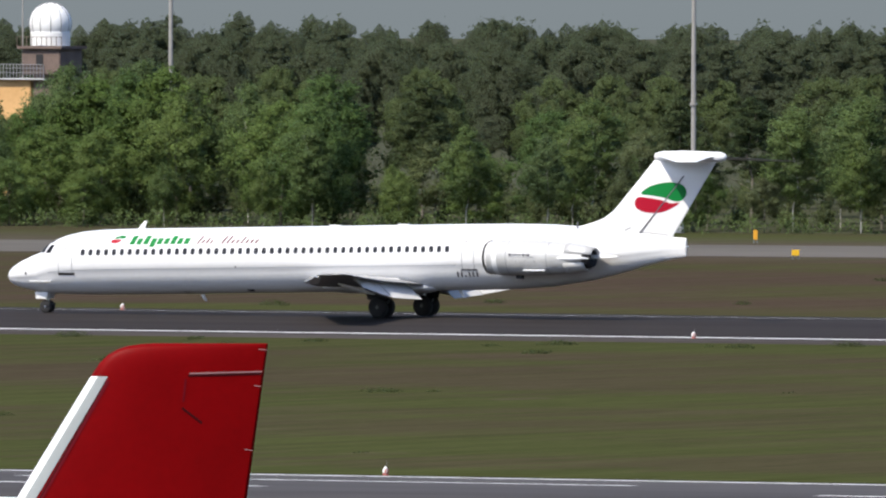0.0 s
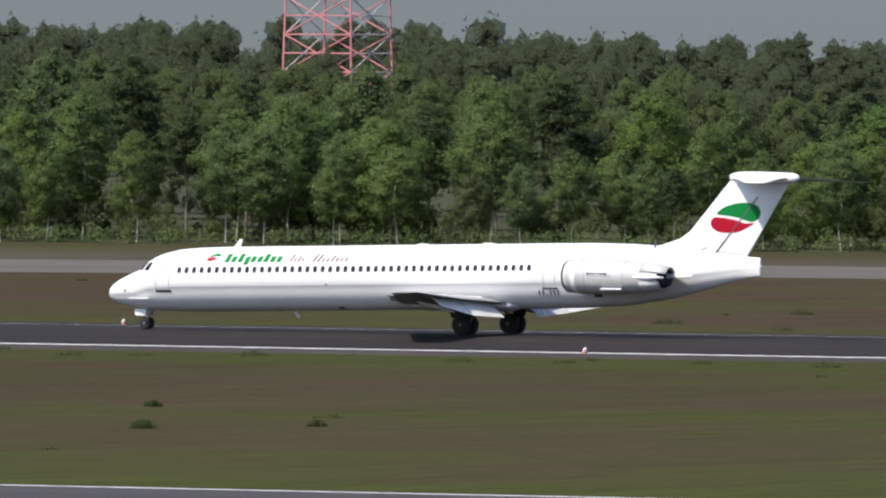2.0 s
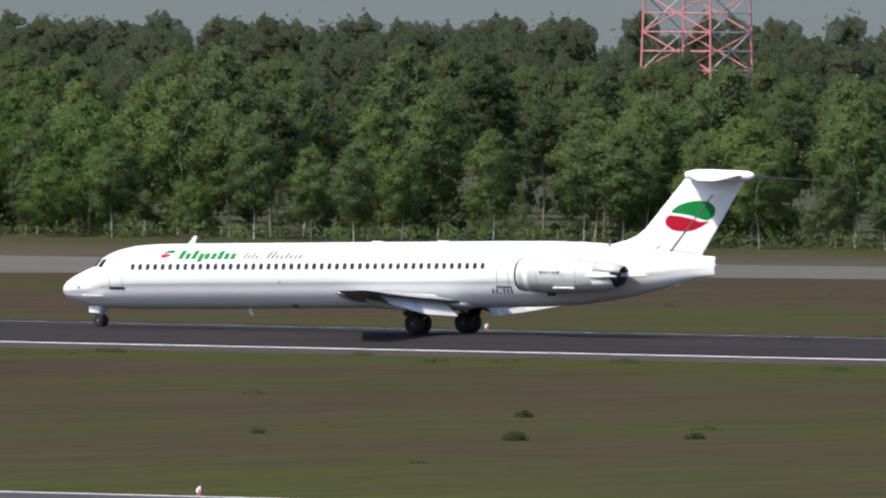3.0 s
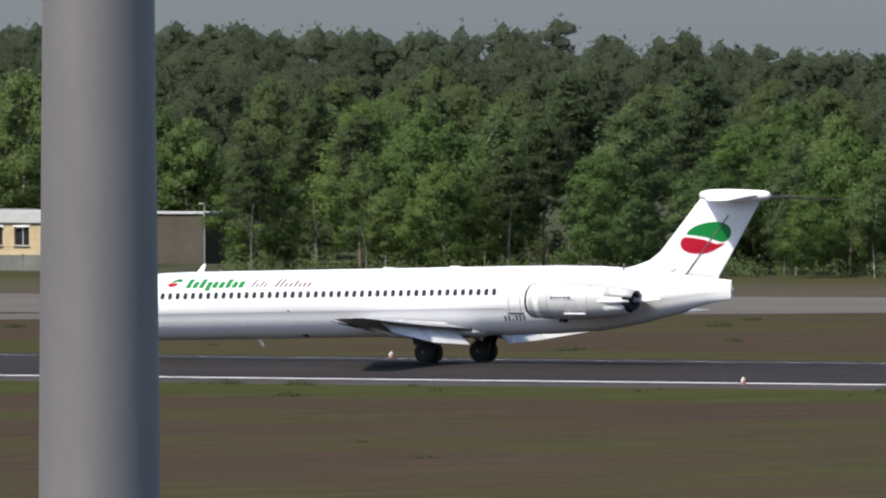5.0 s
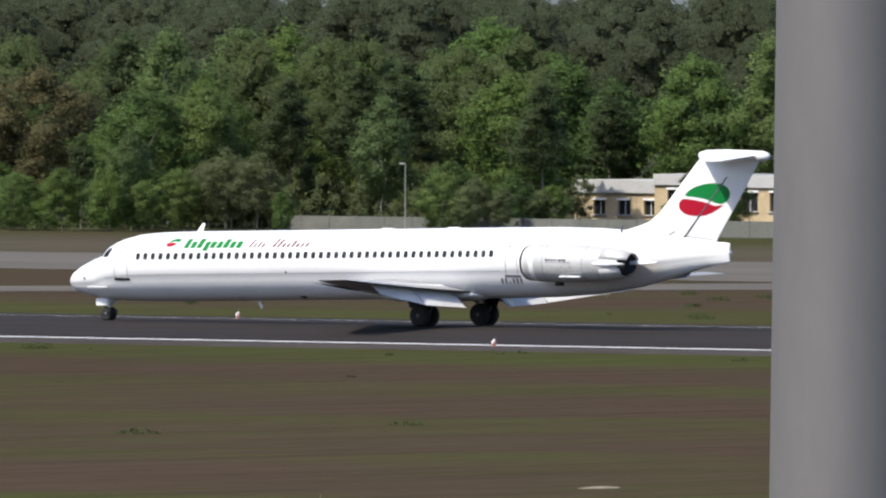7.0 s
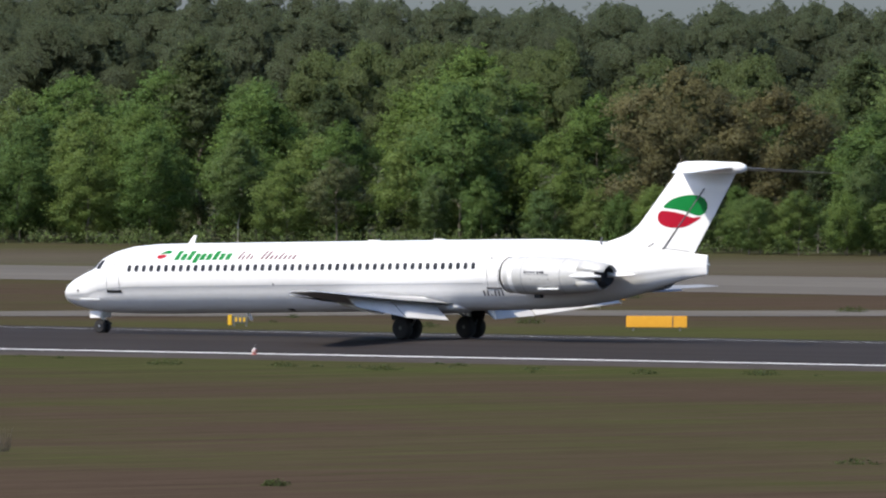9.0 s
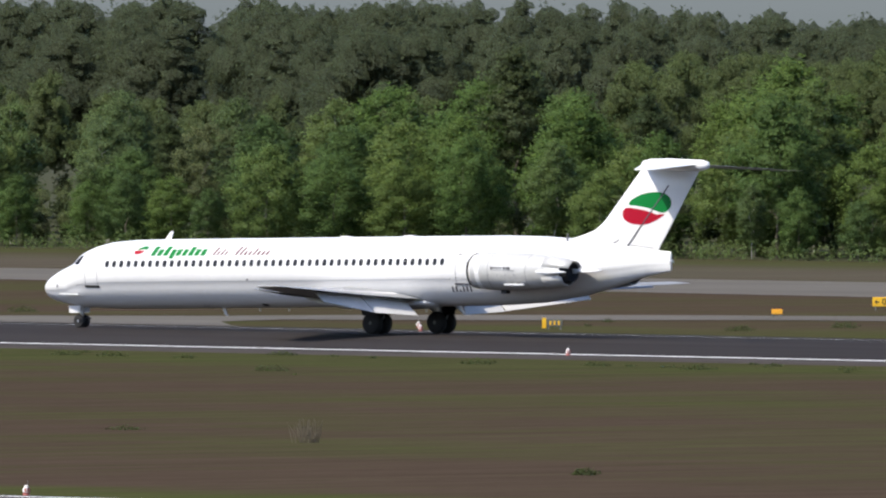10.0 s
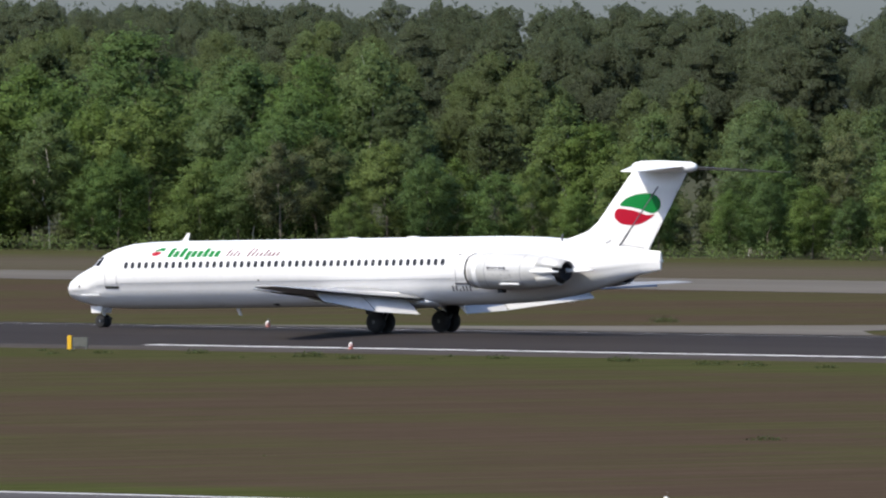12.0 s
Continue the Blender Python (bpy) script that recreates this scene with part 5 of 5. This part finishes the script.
_light = edge_light()
_spots = [(-354.0, 733.4, -0.38), (-416.7, 733.4, -0.38), (-477.4, 733.4, -0.38), (-538.0, 733.4, -0.38), (-597.3, 733.4, -0.38), (-653.2, 733.4, -0.38)]
_spots += [(-417.1, 786.4, -0.38), (-478.2, 786.4, -0.38), (-534.6, 786.4, -0.38), (-593.6, 786.4, -0.38), (-650.8, 786.4, -0.38), (-663.1, 801.0, -0.50), (-707.0, 786.4, -0.38)]
_spots += [(-242.0, 490.4, -0.19), (-307.8, 490.4, -0.19), (-366.8, 490.4, -0.19), (-420.7, 490.4, -0.19)]
_light.matrix_basis = pose(*_spots[0])
for _s in _spots[1:]:
    copy_thing(_light, pose(*_s))


def sign(x, y, w, h, material, label, text="", arrow=False, bars=0, split=0.0, turn=38):
    ob = root("taxiway_sign", pose(x, y, -0.54, 0, 0, turn), label, "sign", "taxiway signs")
    part("panel", box(0, 0, 0.22 + h / 2, w, 0.18, h, 0.03), material, ob)
    part("foot", box(-w * 0.38, 0, 0.12, 0.1, 0.14, 0.24), M_FENCE, ob)
    part("foot", box(w * 0.38, 0, 0.12, 0.1, 0.14, 0.24), M_FENCE, ob)
    if split:
        part("joint", box(split, -0.10, 0.22 + h / 2, 0.05, 0.02, h * 0.96), M_BRICK, ob)
    if text:
        cu = bpy.data.curves.new("sign_text", "FONT")
        cu.body, cu.size, cu.extrude, cu.align_x, cu.align_y = text, h * 0.95, 0.006, "CENTER", "CENTER"
        tmp = bpy.data.objects.new("sign_text", cu)
        scene.collection.objects.link(tmp)
        me = bpy.data.meshes.new_from_object(tmp)
        bpy.data.objects.remove(tmp)
        me.materials.clear()
        me.materials.append(M_BLACK)
        lt = new("lettering", me)
        lt.parent = ob
        lt.matrix_local = pose(w * 0.12, -0.105, 0.22 + h * 0.5, 90, 0, 0)
    if arrow:
        part("arrow", poly_prism([(-w * 0.42, 0.22 + h * 0.5), (-w * 0.33, 0.22 + h * 0.72), (-w * 0.33, 0.22 + h * 0.55), (-w * 0.24, 0.22 + h * 0.55), (-w * 0.24, 0.22 + h * 0.45), (-w * 0.33, 0.22 + h * 0.45), (-w * 0.33, 0.22 + h * 0.28)], -0.11, -0.10), M_BLACK, ob)
    for k in range(bars):
        part("lettering_bar", box(-w * 0.3 + w * 0.6 * k / max(1, bars - 1), -0.105, 0.22 + h / 2, w * 0.14, 0.02, h * 0.6), M_BLACK, ob)
    return ob


sign(-696.9, 883.9, 1.5, 0.55, M_YELLOW, "yellow taxiway sign with a black arrow and characters", "08L", True)
sign(-695.6, 886.1, 1.75, 0.62, M_ORANGE, "plain orange back of a taxiway sign")
sign(-633.4, 811.2, 3.25, 0.62, M_ORANGE, "long orange back of a taxiway sign", "", False, 0, 0.85)
sign(-703.9, 851.0, 0.62, 0.3, M_ORANGE, "small low orange taxiway marker")
sign(-679.8, 852.5, 0.62, 0.3, M_ORANGE, "small low orange taxiway marker")
_s = sign(-655.9, 803.7, 0.85, 0.4, M_FENCE, "small dark taxiway sign with a bright yellow end")
part("yellow_end", box(-0.55, -0.02, 0.4, 0.22, 0.22, 0.56, 0.02), M_YELLOW, _s)
for _k in range(3):
    part("lettering_bar", box(-0.22 + 0.22 * _k, -0.1, 0.42, 0.1, 0.02, 0.22), M_YELLOW, _s)
_s = sign(-663.6, 724.6, 0.8, 0.5, M_FENCE, "dark sign with a bright yellow end beside the runway")
part("yellow_end", box(-0.52, -0.02, 0.45, 0.22, 0.24, 0.72, 0.02), M_YELLOW, _s)
sign(-711.3, 846.0, 2.2, 0.5, M_ORANGE, "long orange back of a taxiway sign")
sign(-629.0, 866.7, 2.6, 0.5, M_ORANGE, "long orange back of a taxiway sign")
sign(-507.3, 1041.0, 0.28, 0.7, M_ORANGE, "small orange marker beside the far taxiway")
sign(-748.7, 1039.3, 0.75, 0.36, M_ORANGE, "small low orange taxiway marker")
sign(-472.5, 978.6, 0.5, 0.4, M_YELLOW, "small yellow marker in the grass")


def taxiway_light():
    ob = root("taxiway_light", pose(0, 0, -50), "small white raised taxiway edge light", "taxiway light", "taxiway edge lights")
    part("base", spin_profile([(0.0, 0.11), (0.05, 0.11), (0.08, 0.07)], "z", 12), M_RAIL, ob, "grey base")
    part("post", rod((0, 0, 0.06), (0, 0, 0.2), 0.03, None, 8), M_RAIL, ob)
    part("lens", spin_profile([(0.18, 0.09), (0.28, 0.10), (0.34, 0.06), (0.36, 0.01)], "z", 12), M_LAMPPALE, ob, "white lens cap")
    return ob


_light = taxiway_light()
_spots = [(-633.1, 1008.8, -0.54), (-632.4, 996.8, -0.54), (-586.0, 1040.2, -0.54), (-509.0, 1031.0, -0.54), (-727.8, 1006.0, -0.54)]
_light.matrix_basis = pose(*_spots[0])
for _s in _spots[1:]:
    copy_thing(_light, pose(*_s))


def tussocks():
    rnd = random.Random(21)
    lobes = []
    for _ in range(260):
        x = rnd.uniform(-740, -220)
        y = rnd.choice((rnd.uniform(505, 722), rnd.uniform(708, 724), rnd.uniform(712, 725), rnd.uniform(798, 930)))
        if x > -0.45 * y + 60 or x < -0.98 * y + 40:
            continue
        w = rnd.uniform(0.2, 0.9)
        lobes.append((x, y, -0.38 - 0.0004 * (y - 600), w, w * 0.32))
    for x, y, w in ((-345.4, 574.0, 0.42), (-430.8, 531.4, 0.3), (-359.4, 575.6, 0.25), (-341.7, 582.4, 0.3), (-367.8, 611.0, 0.3)):
        for k in range(6):
            lobes.append((x + rnd.uniform(-0.2, 0.2), y + rnd.uniform(-0.3, 0.3), -0.27, w, w * 0.8))
    ob = new("weeds", crown_mesh("weeds", lobes, 70000, 0.085, "weed", 31, 0.0, 0, (-400, 900, -400)))
    return tagged(ob, "scattered green weed tufts in the dry grass", "weeds", "", "stuff")


tussocks()


def tall_grass(x, y, w, h, seed):
    """A tuft of thin dry stems that lean outwards."""
    rnd = random.Random(seed)
    bm = bmesh.new()
    for _ in range(46):
        px, py = rnd.gauss(0, w / 4), rnd.gauss(0, w / 4)
        hh = h * rnd.uniform(0.5, 1.0)
        add_rod(bm, (px, py, -0.02), (px + px * 0.5 + rnd.uniform(-0.08, 0.08), py + rnd.uniform(-0.08, 0.08), hh), 0.014, 0.005, 4)
    ob = part("grass_tuft", bm, M_STEM)
    ob.matrix_world = pose(x, y, -0.30)
    return tagged(ob, "tuft of tall dry brown grass stems", "grass tuft", "grass tufts")


def heap(name, x, y, w, d, h, material, seed, label, category, sharp):
    rnd = random.Random(seed)
    bm = bmesh.new()
    bmesh.ops.create_icosphere(bm, subdivisions=4, radius=1.0)
    for v in bm.verts:
        q = v.co
        k = 1 + sharp * (math.sin(7 * q.x + 3 * q.z + seed) * 0.5 + abs(math.sin(9 * q.x - 5 * q.z)) * 0.5) + rnd.uniform(-0.04, 0.04)
        v.co = Vector((q.x * w / 2, q.y * d / 2 * k, max(-0.05, q.z * h * k)))
    ob = part(name, bm, material)
    ob.matrix_world = pose(x, y, -0.5 if y > 800 else -0.27)
    return tagged(ob, label, category)


for _k, (_x, _y) in enumerate(((-471.2, 564.3), (-478.1, 572.6))):
    tall_grass(_x, _y, 0.9, 0.75, 60 + _k)
heap("tarpaulin", -536.6, 1082, 5.0, 2.4, 2.1, M_TARP, 3, "crumpled white tarpaulin heaped at the forest edge", "tarpaulin", 0.22)
heap("sand_patch", -377.4, 520.6, 1.0, 2.2, 0.10, M_SAND, 5, "small heap of pale bare sand in the grass", "sand", 0.1)


# ---- what moves ----
def motions():
    walk(PLANE, [(t, pose(s, RUNWAY_Y, 0.0)) for t, s in ROLL_OUT])
    ts = [k / 30 for k in range(361)]
    pos = np.interp(ts, [t for t, s in ROLL_OUT], [s for t, s in ROLL_OUT])
    for hub, x, y, z, r in SPINNERS:
        a, rows = 0.0, [(0.0, pose(x, y, z))]
        for k in range(1, 361):
            a -= min(80.0, math.degrees((pos[k - 1] - pos[k]) / r))
            rows.append((ts[k], pose(x, y, z, 0, a, 0)))
        walk(hub, rows)


motions()
